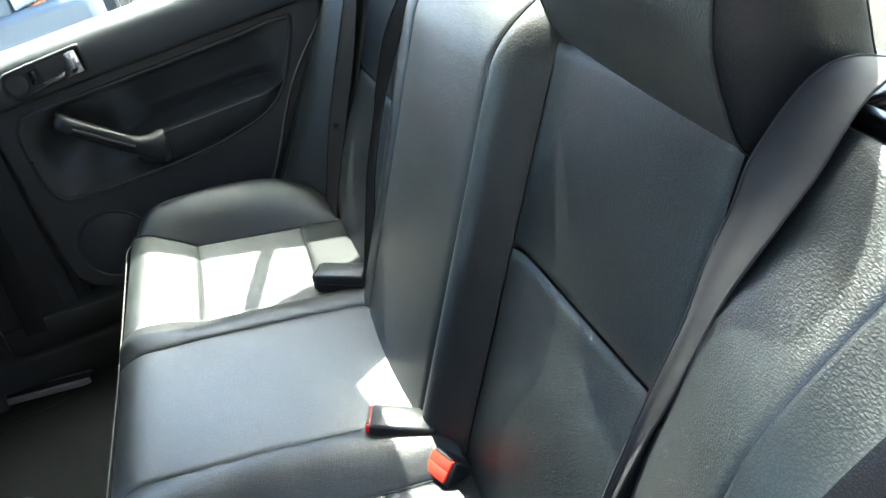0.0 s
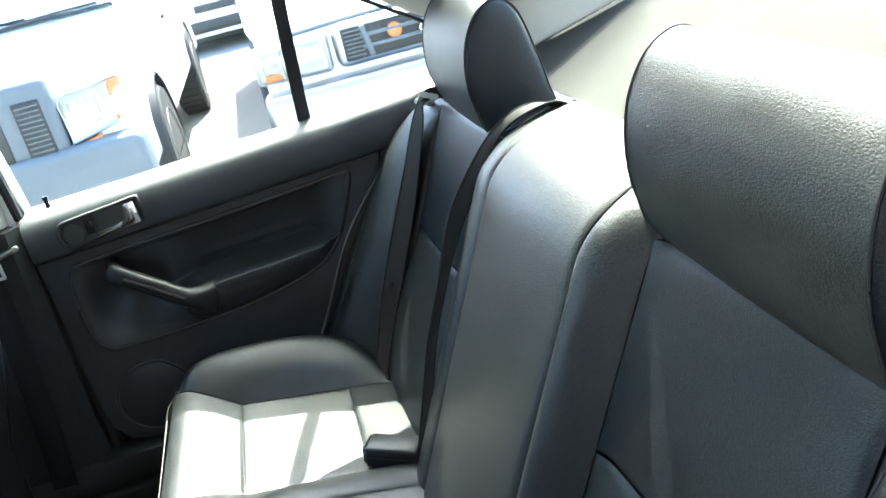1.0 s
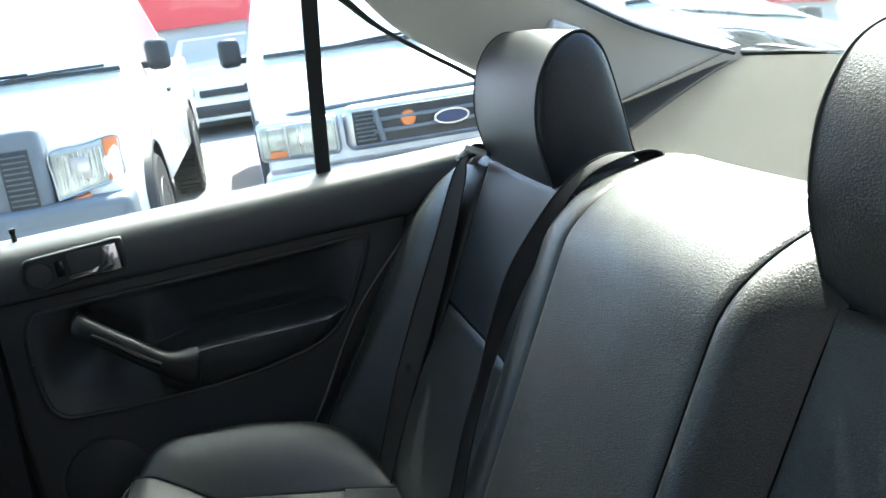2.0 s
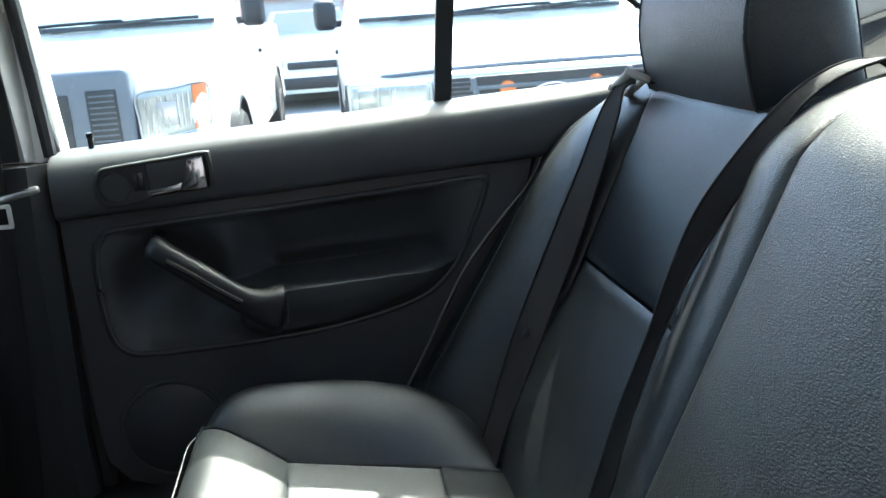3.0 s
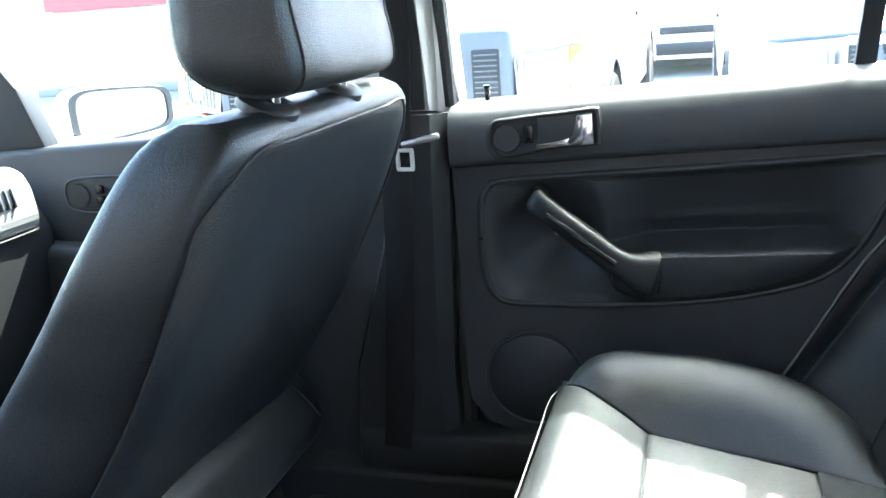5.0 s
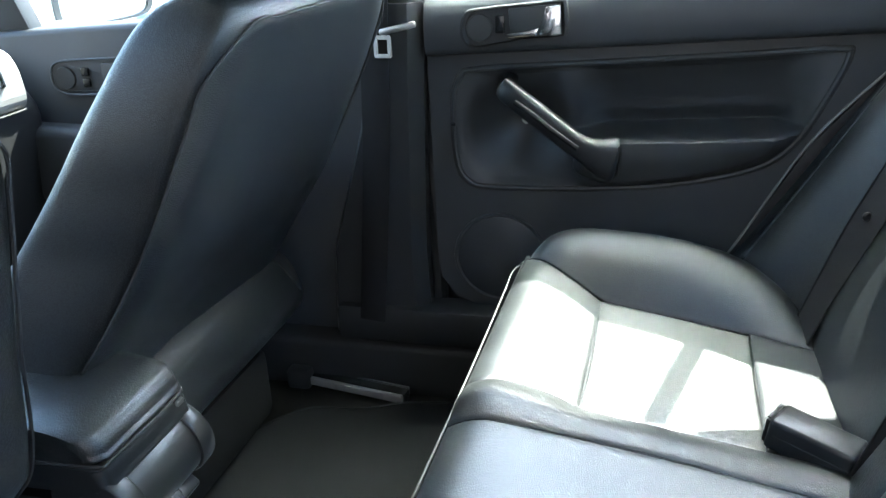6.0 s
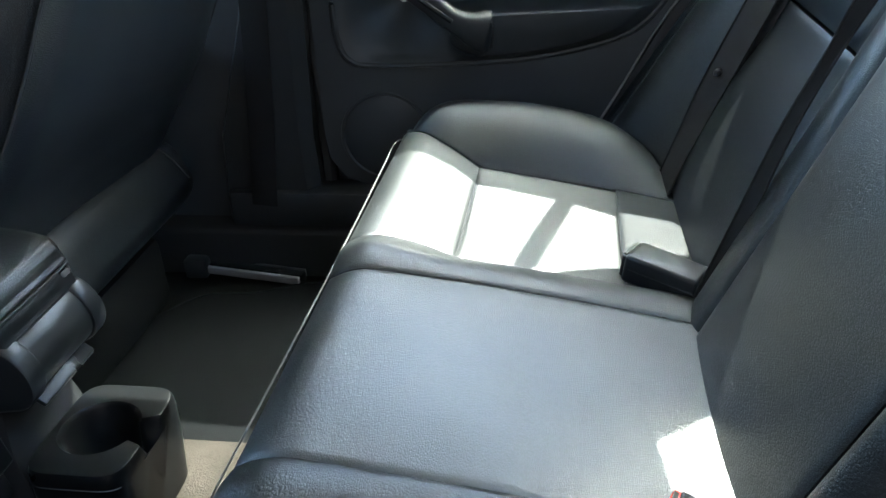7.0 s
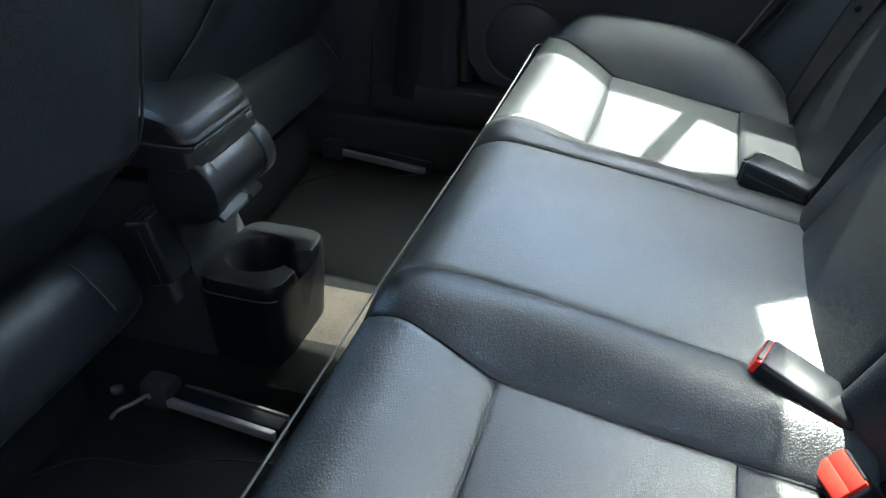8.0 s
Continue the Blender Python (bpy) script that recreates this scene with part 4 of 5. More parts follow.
# ---- front seats, console ----
def front_seat(name, yc, label, rails, dx=0.0):
    t = thing(name, label, "car seat", (-0.5, yc, 0.30), "front seats")
    w = 0.268

    def spine(z):
        """The rear face of the backrest at height z."""
        if dx:
            return step([(0.50, -0.445), (0.58, -0.375), (0.65, -0.312), (0.70, -0.296), (0.756, -0.280), (0.80, -0.268), (0.89, -0.247), (1.0, -0.215)], z)
        return -0.174 - 0.545 * (1.0 - z) - 0.10 * max(0.0, 0.72 - z) + 0.012 * math.sin(math.pi * min(max((z - 0.62) / 0.37, 0), 1))

    n = 64
    rings, rows = [], []
    for q in range(61):
        v = q / 60
        z = 0.50 + 0.524 * v
        tt = max(0.0, (z - 0.86) / 0.165)
        end = math.sqrt(max(0.0, 1 - max(0.0, (z - 0.984) / 0.040) ** 2 * 0.985))
        hw = step([(0.50, 0.300), (0.62, 0.300), (0.72, 0.286), (0.78, 0.274), (0.86, w), (1.03, w)], z) - 0.085 * (1 - math.sqrt(max(0.0, 1 - min(tt, 1.0) ** 2 * 0.96)))
        low = step([(0.50, 0.045), (0.64, 0.045), (0.72, 0.028), (0.80, 0.0), (1.03, 0.0)], z) if not dx else 0.0
        dep = step([(0.50, 0.19), (0.762, 0.165), (0.876, 0.135), (0.95, 0.118), (1.03, 0.105)], z) * (0.35 + 0.65 * end)
        xb = spine(min(z, 0.99)) - 0.036 * (1 - end) + 0.3 * max(0.0, z - 0.99)
        rows.append((xb - 0.075 * dep, hw, z))
        ring = []
        for a in range(n):
            ang = 2 * math.pi * a / n
            c, s = math.cos(ang), math.sin(ang)
            px = math.copysign(abs(c) ** 0.30, c) * dep / 2
            py = math.copysign(abs(s) ** 0.19, s) * hw
            flare = low if s > 0 else 0.0
            hollow = 0.018 * max(0.0, c) * max(0.0, 1 - (py / hw / 0.75) ** 2) * (1 - min(tt, 1.0))
            ring.append(Vector((xb - dep / 2 + px - hollow, yc + py + flare * abs(s) ** 0.5, z)))
        rings.append(ring)
    part("backrest", loft(rings), SEAT_VINYL, t)
    up_side = [(xb + 0.004, -hw * 0.962, z) for xb, hw, z in rows[12:55:4]]
    xt, ht, zt = rows[57]
    across = [(xt + 0.0105, y, zt - 0.001) for y in (-ht * 0.8, -ht * 0.55, -ht * 0.28, 0.0, ht * 0.28, ht * 0.55, ht * 0.8)]
    down_side = [(x, -y, z) for x, y, z in up_side[::-1]]
    part("edge_seam", tube([(x, yc + y, z) for x, y, z in up_side + across + down_side], 0.0018, 6, steps=220), SEAM, t)
    for s in (1, -1):
        part("recliner_cover", spin([(0.002, -0.012), (0.040, -0.012), (0.047, -0.004), (0.047, 0.010)] if s < 0 else [(0.047, -0.010), (0.047, 0.004), (0.040, 0.012), (0.002, 0.012)], (-0.57 + dx, yc + s * 0.215, 0.50), "y", 28), PLASTIC, t)
    # cushion and its broad rear roll
    part("cushion", rbox((-0.68 + dx, yc, 0.475), (0.40, 0.50, 0.16), 0.05, Matrix.Rotation(radians(4), 4, "Y"), 4), LEATHER, t)
    ya, yb = (0.125, 0.690) if yc > 0 else (-0.63, -0.055)
    prof = smooth_loop([(-0.440, 0.549), (-0.425, 0.533), (-0.413, 0.505), (-0.405, 0.474), (-0.415, 0.448), (-0.46, 0.435), (-0.53, 0.43), (-0.545, 0.48), (-0.51, 0.535), (-0.462, 0.556)], 48)
    part("rear_roll", loft([[Vector((2.5 * dx - 0.455 + (x + 0.455) * k, y, 0.49 - 1.4 * dx + (z - 0.49) * k)) for x, z in prof]
                            for y, k in ((ya, 0.75), (ya + 0.004, 0.90), (ya + 0.014, 0.98), (ya + 0.03, 1.0), (yb - 0.05, 1.0), (yb - 0.02, 0.97), (yb - 0.006, 0.90), (yb, 0.72))]), LEATHER_SMOOTH, t)
    ys = yb - 0.051 if yc > 0 else yb - 0.075
    part("seat_base", rbox((-0.60 + dx, yc, 0.36), (0.34, 0.44, 0.13), 0.02), MAT, t)
    part("roll_seam", tube([(2.5 * dx + x, ys, z - 1.4 * dx) for x, z in ((-0.462, 0.5565), (-0.434, 0.5485), (-0.410, 0.5245), (-0.3915, 0.500))], 0.0014, 6), SEAM, t)
    for y in rails:
        xr, long, deg = (-0.335, 0.205, -10) if y > 0 else (-0.272, 0.172, -6)
        turn = Matrix.Rotation(radians(deg), 4, "Z")
        part("seat_rail", rbox((xr, y, 0.286), (long, 0.009, 0.014), 0.002, turn), RAIL, t, "steel floor rail")
        part("rail_channel", rbox((xr - 0.01, y + 0.018, 0.283), (long + 0.03, 0.022, 0.022), 0.004, turn), INLAY, t)
        part("rail_lip", rbox((xr - 0.02, y + 0.034, 0.286), (long + 0.05, 0.005, 0.016), 0.002, turn), CHANNEL, t)
        part("rail_end", rbox((xr - 0.5 * long - 0.005, y + 0.020, 0.290), (0.045, 0.036, 0.040), 0.008), PLASTIC, t)
    if dx:
        # bent release bar and bolt at the end of the inner rail
        part("release_bar", tube([(-0.396, -0.121, 0.288), (-0.386, -0.117, 0.300), (-0.374, -0.103, 0.302), (-0.368, -0.083, 0.300), (-0.370, -0.074, 0.288)], 0.0026, 8), STEEL, t, "bent steel release bar")
        part("bolt", spin([(0.001, 0.0), (0.008, 0.0), (0.008, 0.006), (0.005, 0.008), (0.001, 0.008)], (-0.415, -0.079, 0.292), "z", 16), STEEL, t)
    hx, hz, hd = -0.195, 1.09, (-0.035 if dx else -0.012)
    prof = smooth_loop([(-0.135, 1.035), (-0.137, 1.10), (-0.150, 1.175), (-0.19, 1.205), (-0.235, 1.185), (-0.25, 1.12), (-0.245, 1.055), (-0.20, 1.030)], 48)
    rr = []
    for y, k in ((-0.140, 0.45), (-0.137, 0.80), (-0.130, 0.93), (-0.118, 1.0), (-0.06, 1.03), (0.06, 1.03), (0.118, 1.0), (0.130, 0.93), (0.137, 0.80), (0.140, 0.45)):
        rr.append([Vector((hd + hx + (x - hx) * k, yc - 0.040 + 0.94 * y, hz + (z - hz) * k + 0.012)) for x, z in prof])
    part("headrest", loft(rr), LEATHER, t)
    for s in (1, -1):
        part("headrest_seam", tube([Vector((hd + hx + (x - hx) * 1.0, yc - 0.040 + s * 0.112, hz + (z - hz) * 1.0 + 0.012)) for x, z in prof + prof[:1]], 0.0013, 6, steps=96), SEAM, t)
        part("headrest_post", tube([(hd - 0.193, yc - 0.020 + s * 0.08, 0.990), (hd - 0.188, yc - 0.020 + s * 0.08, 1.07)], 0.0065, 12), CHROME, t, "chrome post")
        bm = spin([(0.030, -0.008), (0.030, 0.000), (0.026, 0.0035), (0.014, 0.0045), (0.0075, 0.003)], (0, 0, 0), "z", 24)
        bm.transform(Matrix.Translation((hd - 0.196, yc - 0.020 + s * 0.08, 1.0285)) @ Matrix.Rotation(radians(24), 4, "Y"))
        part("post_collar", bm, DARKPL, t)
    return t


def console():
    t = thing("centre_console", "black centre console with leather armrest and rear cup holder", "car console", (-0.45, 0.07, 0.33))
    part("body", loft([[Vector((x, y, z)) for x, y in ((xa, ya), (xb, ya), (xb, yb), (xa, yb))] for z, xa, xb, ya, yb in
                       ((0.31, -1.05, -0.30, -0.014, 0.135), (0.40, -1.05, -0.31, -0.010, 0.130), (0.46, -1.05, -0.325, -0.004, 0.122), (0.50, -0.60, -0.330, 0.006, 0.112), (0.56, -0.60, -0.330, 0.006, 0.112))]), PLASTIC, t)
    ya, yb = -0.020, 0.130
    def bar(sec, y0, y1, n, rim=0.006):
        """A section in x and z drawn out across the car, its two ends rounded off."""
        loop = smooth_loop(sec, n)
        mx, mz = sum(p[0] for p in loop) / n, sum(p[1] for p in loop) / n
        rings = []
        for y, k in ((y0, 0.86), (y0 + rim * 0.25, 0.94), (y0 + rim, 1.0), (y1 - rim, 1.0), (y1 - rim * 0.25, 0.94), (y1, 0.86)):
            rings.append([Vector((mx + (x - mx) * (k if x > mx + 0.05 or x < mx - 0.05 else 1), y, mz + (z - mz) * k)) for x, z in loop])
        return loft(rings)
    lid = part("armrest_lid", bar([(-0.600, 0.640), (-0.560, 0.662), (-0.45, 0.668), (-0.35, 0.664), (-0.306, 0.656), (-0.295, 0.648), (-0.2905, 0.637), (-0.292, 0.628), (-0.35, 0.624), (-0.56, 0.622)], ya, yb, 100, 0.014), LEATHER, t, "padded leather armrest lid")
    part("lid_seam", tube([(-0.58, ya + 0.001, 0.6265), (-0.40, ya - 0.0005, 0.6265), (-0.300, ya + 0.003, 0.6265), (-0.2885, ya + 0.02, 0.6265), (-0.2880, yb - 0.02, 0.6265), (-0.300, yb - 0.003, 0.6265)], 0.0018, 6, steps=80), SEAM, lid)
    part("lid_base", bar([(-0.58, 0.600), (-0.57, 0.624), (-0.40, 0.625), (-0.297, 0.625), (-0.2885, 0.621), (-0.2850, 0.608), (-0.2845, 0.600), (-0.30, 0.596), (-0.40, 0.592)], ya, yb, 80, 0.010), SATIN, lid)
    part("lid_catch", rbox((-0.2860, yb - 0.020, 0.619), (0.004, 0.012, 0.006), 0.001), STEEL, lid)
    # rounded hinge block with a band at either end
    block = [(-0.350, 0.592), (-0.322, 0.607), (-0.297, 0.606), (-0.279, 0.594), (-0.269, 0.574), (-0.268, 0.556), (-0.277, 0.541), (-0.298, 0.533), (-0.345, 0.534)]
    part("hinge_block", bar(block, ya + 0.004, yb - 0.004, 60, 0.003), SATIN, t)
    for y0, y1 in ((ya + 0.001, ya + 0.026), (yb - 0.026, yb - 0.001)):
        part("hinge_band", bar([(x + 0.0030 * (1 if x > -0.30 else -1), z + 0.0020 * (1 if z > 0.56 else -1)) for x, z in block], y0, y1, 60, 0.003), SATIN, t)
    part("hinge_lip", rbox((-0.288, (ya + yb) / 2, 0.532), (0.034, 0.100, 0.008), 0.004, Matrix.Rotation(radians(38), 4, "Y")), SATIN, t)
    # cup holder block with a round well and a slot in its rear
    n = 120
    cx, cy, r = -0.262, 0.058, 0.0415
    outer = []
    for q in range(n):
        c, w = math.cos(2 * math.pi * q / n), math.sin(2 * math.pi * q / n)
        outer.append((cx + 0.004 + 0.058 * math.copysign(abs(c) ** 0.36, c), cy + 0.078 * math.copysign(abs(w) ** 0.36, w)))
    ang = [math.atan2(y - cy, x - cx) for x, y in outer]

    def notch(a, z, deep=0.056):
        return z - deep * smooth01((0.34 - abs(a + 0.05)) / 0.07)
    def at(rad, z, cut=False):
        return [Vector((cx + rad * math.cos(a), cy + rad * math.sin(a), notch(a, z) if cut else z)) for a in ang]
    def out(k, z, cut=False):
        return [Vector((cx + (x - cx) * k, cy + (y - cy) * k, notch(a, z) if cut else z)) for (x, y), a in zip(outer, ang)]
    part("cup_holder", loft([out(0.93, 0.325), out(0.985, 0.385), out(1.0, 0.400), out(1.006, 0.434), out(1.006, 0.4365, True), out(0.996, 0.446, True), out(0.965, 0.4515, True), out(0.93, 0.4525, True), at(r + 0.004, 0.452, True), at(r, 0.447, True), at(r - 0.004, 0.372), at(0.004, 0.370)]), CUP, t, "satin black cup holder")
    part("rim_line", tube([p + Vector((0, 0, 0.0003)) for p in out(1.007, 0.4335)[14:-14]], 0.0007, 6, steps=120), CHANNEL, t)
    return t


def floor_mat(name, yc, label, ribbed, dx=0.0):
    t = thing(name, label, "floor mat", (-0.2, yc, 0.275))
    poly = smooth_loop([(-0.47 + dx, yc - 0.13), (-0.40 + dx, yc - 0.21), (-0.25, yc - 0.215), (0.02, yc - 0.22), (0.05, yc), (0.02, yc + 0.23), (-0.2, yc + 0.23), (-0.30 + dx, yc + 0.19), (-0.40 + dx, yc + 0.17), (-0.47 + dx, yc + 0.05)], 60)
    bm = prism(poly, "z", 0.272, 0.280)
    part("sheet", bm, MAT, t)
    part("rim", tube([(x, y, 0.2805) for x, y in poly + poly[:1]], 0.0018, 6, steps=160), INLAY, t, "raised rim")
    if not ribbed:
        return t
    ribs = [rbox((-0.36 + 0.009 * k, yc - 0.04 + 0.002 * k, 0.281), (0.0035, 0.16 - 0.003 * k, 0.003), 0.0, Matrix.Rotation(radians(8), 4, "Z")) for k in range(18)]
    part("ribs", joined(*ribs), MAT, t)
    return t


# ---- trucks in the yard ----
def wheel(t, c, r, w, axis="x"):
    ty = part("tyre", spin([(r * 0.62, -w / 2), (r * 0.93, -w / 2), (r, -w * 0.38), (r, w * 0.38), (r * 0.93, w / 2), (r * 0.62, w / 2)], c, axis, 40), TYRE, t)
    lugs = []
    for k in range(36):
        a = 2 * math.pi * k / 36
        m = Matrix.Rotation(-a if axis == "x" else a, 4, "X")
        b = rbox((0, 0, r + 0.004), (w * 0.8, 0.03, 0.014), 0.0)
        b.transform(Matrix.Rotation(a, 4, "X"))
        b.transform(Matrix.Translation(c))
        lugs.append(b)
    part("tread", joined(*lugs), TYRE, ty)
    part("rim", spin([(0.02, -w * 0.3), (r * 0.58, -w * 0.42), (r * 0.63, -w / 2 - 0.004), (r * 0.63, w / 2 + 0.004), (r * 0.58, w * 0.42), (0.02, w * 0.3)], c, axis, 32), STEEL, t)


def pickup(name, x0, yf, width, hood_z, label, wide_grille, base_z=0.0):
    """A truck that faces the car: its bumper at yf, its sides at x0 and x0 + width."""
    xc = x0 + width / 2
    t = thing(name, label, "pickup truck", (xc, yf + 2.5, base_z), "parked trucks")
    h = hood_z
    # side outline drawn out across the width, narrower above
    prof = [(yf + 0.10, 0.45), (yf + 0.04, 0.62), (yf + 0.03, h - 0.17), (yf + 0.10, h - 0.03), (yf + 0.30, h), (yf + 1.25, h + 0.12), (yf + 1.95, h + 0.62), (yf + 2.3, h + 0.68),
            (yf + 3.6, h + 0.66), (yf + 3.75, h + 0.16), (yf + 5.2, h + 0.16), (yf + 5.25, 0.45)]
    def lean(p):
        k = 1 - 0.20 * max(0.0, (p.z - h - 0.10) / 0.60) - 0.05 * max(0.0, 1 - (p.y - yf) / 0.35)
        return (xc + (p.x - xc) * k, p.y, p.z + base_z)
    part("cab_and_hood", prism(prof, "x", x0, x0 + width, 0.03, 3, lean), WHITE, t, "white painted body")
    # windscreen and side glass
    k1 = lambda z: 1 - 0.20 * max(0.0, (z - h - 0.10) / 0.60)
    ws = lambda u, v: (xc + (width / 2 - 0.10) * (2 * u - 1) * k1(h + 0.16 + 0.40 * v), yf + 1.30 + 0.60 * v - 0.012, h + 0.165 + 0.42 * v + base_z + 0.012)
    part("windscreen", pad(ws, 8, 8, 0.004, 0.02, 0.0, Vector((0, 1, -0.4))), WINDSCREEN, t, "pale reflecting windscreen")
    for sx in (-1, 1):
        def side(u, v, sx=sx):
            z = h + 0.18 + 0.38 * v
            return (xc + sx * (width / 2 * k1(z) + 0.006), yf + 1.62 + 0.34 * v + (1.9 - 0.34 * v) * u, z + base_z)
        part("side_glass", pad(side, 8, 6, 0.004, 0.012, 0.0, Vector((-sx, 0, 0))), WINDSCREEN, t)
        mm = part("wing_mirror", rbox((xc + sx * (width / 2 + 0.07), yf + 1.50, h + 0.22 + base_z), (0.13, 0.09, 0.17), 0.035, seg=3), DARKPL, t, "black door mirror")
        part("mirror_arm", rbox((xc + sx * (width / 2 + 0.02), yf + 1.52, h + 0.17 + base_z), (0.14, 0.05, 0.04), 0.01), DARKPL, mm)
        for yy in (yf + 0.95, yf + 4.2):
            wheel(t, (xc + sx * (width / 2 - 0.11), yy, 0.37 + base_z), 0.37, 0.24)
            part("arch", loft([[Vector((xc + sx * (width / 2 - 0.10 + dx), yy + rr * math.cos(a), 0.37 + base_z + rr * math.sin(a))) for a in [math.pi * q / 20 for q in range(21)]]
                               for rr, dx in (((0.415, 0.108), (0.425, 0.113), (0.435, 0.108), (0.415, -0.2)) if wide_grille else ((0.415, 0.100), (0.42, 0.101), (0.425, 0.100), (0.415, -0.2)))], False), DARKPL, t)
        part("door_handle", rbox((xc + sx * (width / 2 + 0.012), yf + 2.45, h - 0.02 + base_z), (0.02, 0.14, 0.03), 0.008), DARKPL, t)
    part("windscreen_seal", tube([ws(u, 0.0) for u in (0.0, 0.25, 0.5, 0.75, 1.0)], 0.014, 6, steps=24), DARKPL, t)
    part("wiper", tube([(xc + width * 0.02, yf + 1.25, h + 0.165 + base_z), (xc + width * 0.22, yf + 1.28, h + 0.195 + base_z), (xc + width * 0.40, yf + 1.29, h + 0.200 + base_z)], 0.010, 6), DARKPL, t)
    part("wiper", tube([(xc - width * 0.30, yf + 1.27, h + 0.165 + base_z), (xc, yf + 1.30, h + 0.20 + base_z), (xc + width * 0.2, yf + 1.30, h + 0.205 + base_z)], 0.010, 6), DARKPL, t)
    if wide_grille:
        # upright grey grille shell between tall lamps
        gw = width * 0.685
        g = part("grille_shell", rbox((xc, yf + 0.02, h - 0.19 + base_z), (gw, 0.14, 0.40), 0.03, seg=3), GREYPL, t, "grey grille surround")
        for sx in (-1, 1):
            part("mesh_panel", rbox((xc + sx * gw * 0.42, yf - 0.052, h - 0.22 + base_z), (0.115, 0.012, 0.30), 0.02, seg=3), DARKPL, g)
            for k in range(13):
                part("grille_bar", rbox((xc + sx * gw * 0.42, yf - 0.060, h - 0.350 + 0.0215 * k + base_z), (0.095, 0.008, 0.006), 0.002), GREYPL, g)
            part("grille_opening", rbox((xc + sx * gw * 0.27, yf - 0.052, h - 0.20 + base_z), (0.16, 0.012, 0.24), 0.03, seg=3), DARKPL, g)
            x_in, x_out = xc + sx * (gw / 2 + 0.012), xc + sx * (width / 2 - 0.035)
            def lamp(u, v, x_in=x_in, x_out=x_out):
                x = x_in + (x_out - x_in) * u
                return (x, yf - 0.03 + 0.10 * u * u + 0.02 * v, h - 0.30 + 0.055 * u + (0.205 - 0.03 * u) * v + base_z)
            l = part("headlight", pad(lamp, 14, 10, 0.008, 0.08, 0.0, Vector((0, 1, 0))), LENS, t, "clear ribbed headlight")
            for k in range(9):
                u = 0.12 + 0.075 * k
                a, b = Vector(lamp(u, 0.15)), Vector(lamp(u, 0.85))
                part("lens_rib", tube([a + Vector((0, -0.004, 0)), b + Vector((0, -0.004, 0))], 0.0035, 6), STEEL if k % 2 else CHROME, l)
            ring = [Vector(lamp(u, v)) + Vector((0, 0.002, 0)) for u, v in ((0.02, 0.03), (0.5, 0.02), (0.97, 0.03), (0.99, 0.5), (0.97, 0.97), (0.5, 0.98), (0.02, 0.97), (0.0, 0.5), (0.02, 0.03))]
            part("lamp_rim", tube(ring, 0.005, 6, steps=64), STEEL, l)
            part("bulb_hood", rbox(Vector(lamp(0.42, 0.5)) + Vector((0, -0.002, 0)), (0.075, 0.012, 0.09), 0.005), STEEL, l)
            part("amber_corner", pad(lambda u, v: Vector(lamp(0.79 + 0.20 * u, 0.03 + 0.94 * v)) + Vector((0, -0.007, 0)), 6, 8, 0.003, 0.02, 0.0, Vector((0, 1, 0))), AMBER, l, "amber corner lens")
            part("amber_turn", pad(lambda u, v: Vector(lamp(0.02 + 0.46 * u, 0)) + Vector((0, 0.0, -0.012 - 0.100 * v * (1 - 0.35 * u))), 8, 8, 0.006, 0.05, 0.0, Vector((0, 1, 0))), AMBER, t, "amber turn lens")
        part("bumper", rbox((xc, yf + 0.03, h - 0.45 + base_z), (width * 0.99, 0.24, 0.30), 0.04, seg=3), GREYPL, t, "grey plastic bumper")
    else:
        gw = width * 0.56
        g = part("grille_frame", rbox((xc, yf + 0.02, h - 0.165 + base_z), (gw, 0.10, 0.21), 0.05, seg=4), STEEL, t, "bright grille surround")
        part("grille_back", rbox((xc, yf - 0.028, h - 0.165 + base_z), (gw - 0.08, 0.016, 0.155), 0.035, seg=3), DARKPL, g)
        part("hood_gap", tube([(xc + width * q, yf + 0.080 + 0.4 * max(0.0, abs(q) - 0.38), h - 0.052 - 0.10 * abs(q) ** 2 + base_z) for q in (-0.45, -0.38, -0.2, 0.0, 0.2, 0.38, 0.45)], 0.010, 6, steps=40), GREYPL, t)
        for k in range(2):
            part("grille_bar", rbox((xc, yf - 0.040, h - 0.138 - 0.052 * k + base_z), (gw - 0.26, 0.014, 0.017), 0.004), GREYPL, g)
        for sx in (-1, 1):
            part("grille_post", rbox((xc + sx * (gw / 2 - 0.155), yf - 0.042, h - 0.165 + base_z), (0.026, 0.016, 0.150), 0.006, Matrix.Rotation(radians(10 * sx), 4, "Y")), GREYPL, g)
            for k in range(7):
                part("side_slat", rbox((xc + sx * gw * 0.405, yf - 0.040, h - 0.222 + 0.019 * k + base_z), (0.085, 0.010, 0.005), 0.001), GREYPL, g)
            part("amber_lamp", spin([(0.002, -0.047), (0.032, -0.045), (0.040, -0.030)], (xc + sx * gw * 0.20, yf, h - 0.150 + base_z), "y", 24), AMBER, g, "round amber lamp")
            lx = xc + sx * (gw / 2 + (width - gw) / 4 + 0.01)
            l = part("headlight", rbox((lx, yf + 0.045, h - 0.175 + base_z), ((width - gw) / 2 - 0.04, 0.12, 0.155), 0.02, Matrix.Rotation(radians(12 * sx), 4, "Z"), 3), LENS, t, "clear headlight")
            part("headlight_rim", rbox((lx, yf + 0.055, h - 0.175 + base_z), ((width - gw) / 2 - 0.015, 0.11, 0.180), 0.024, Matrix.Rotation(radians(12 * sx), 4, "Z"), 3), STEEL, l)
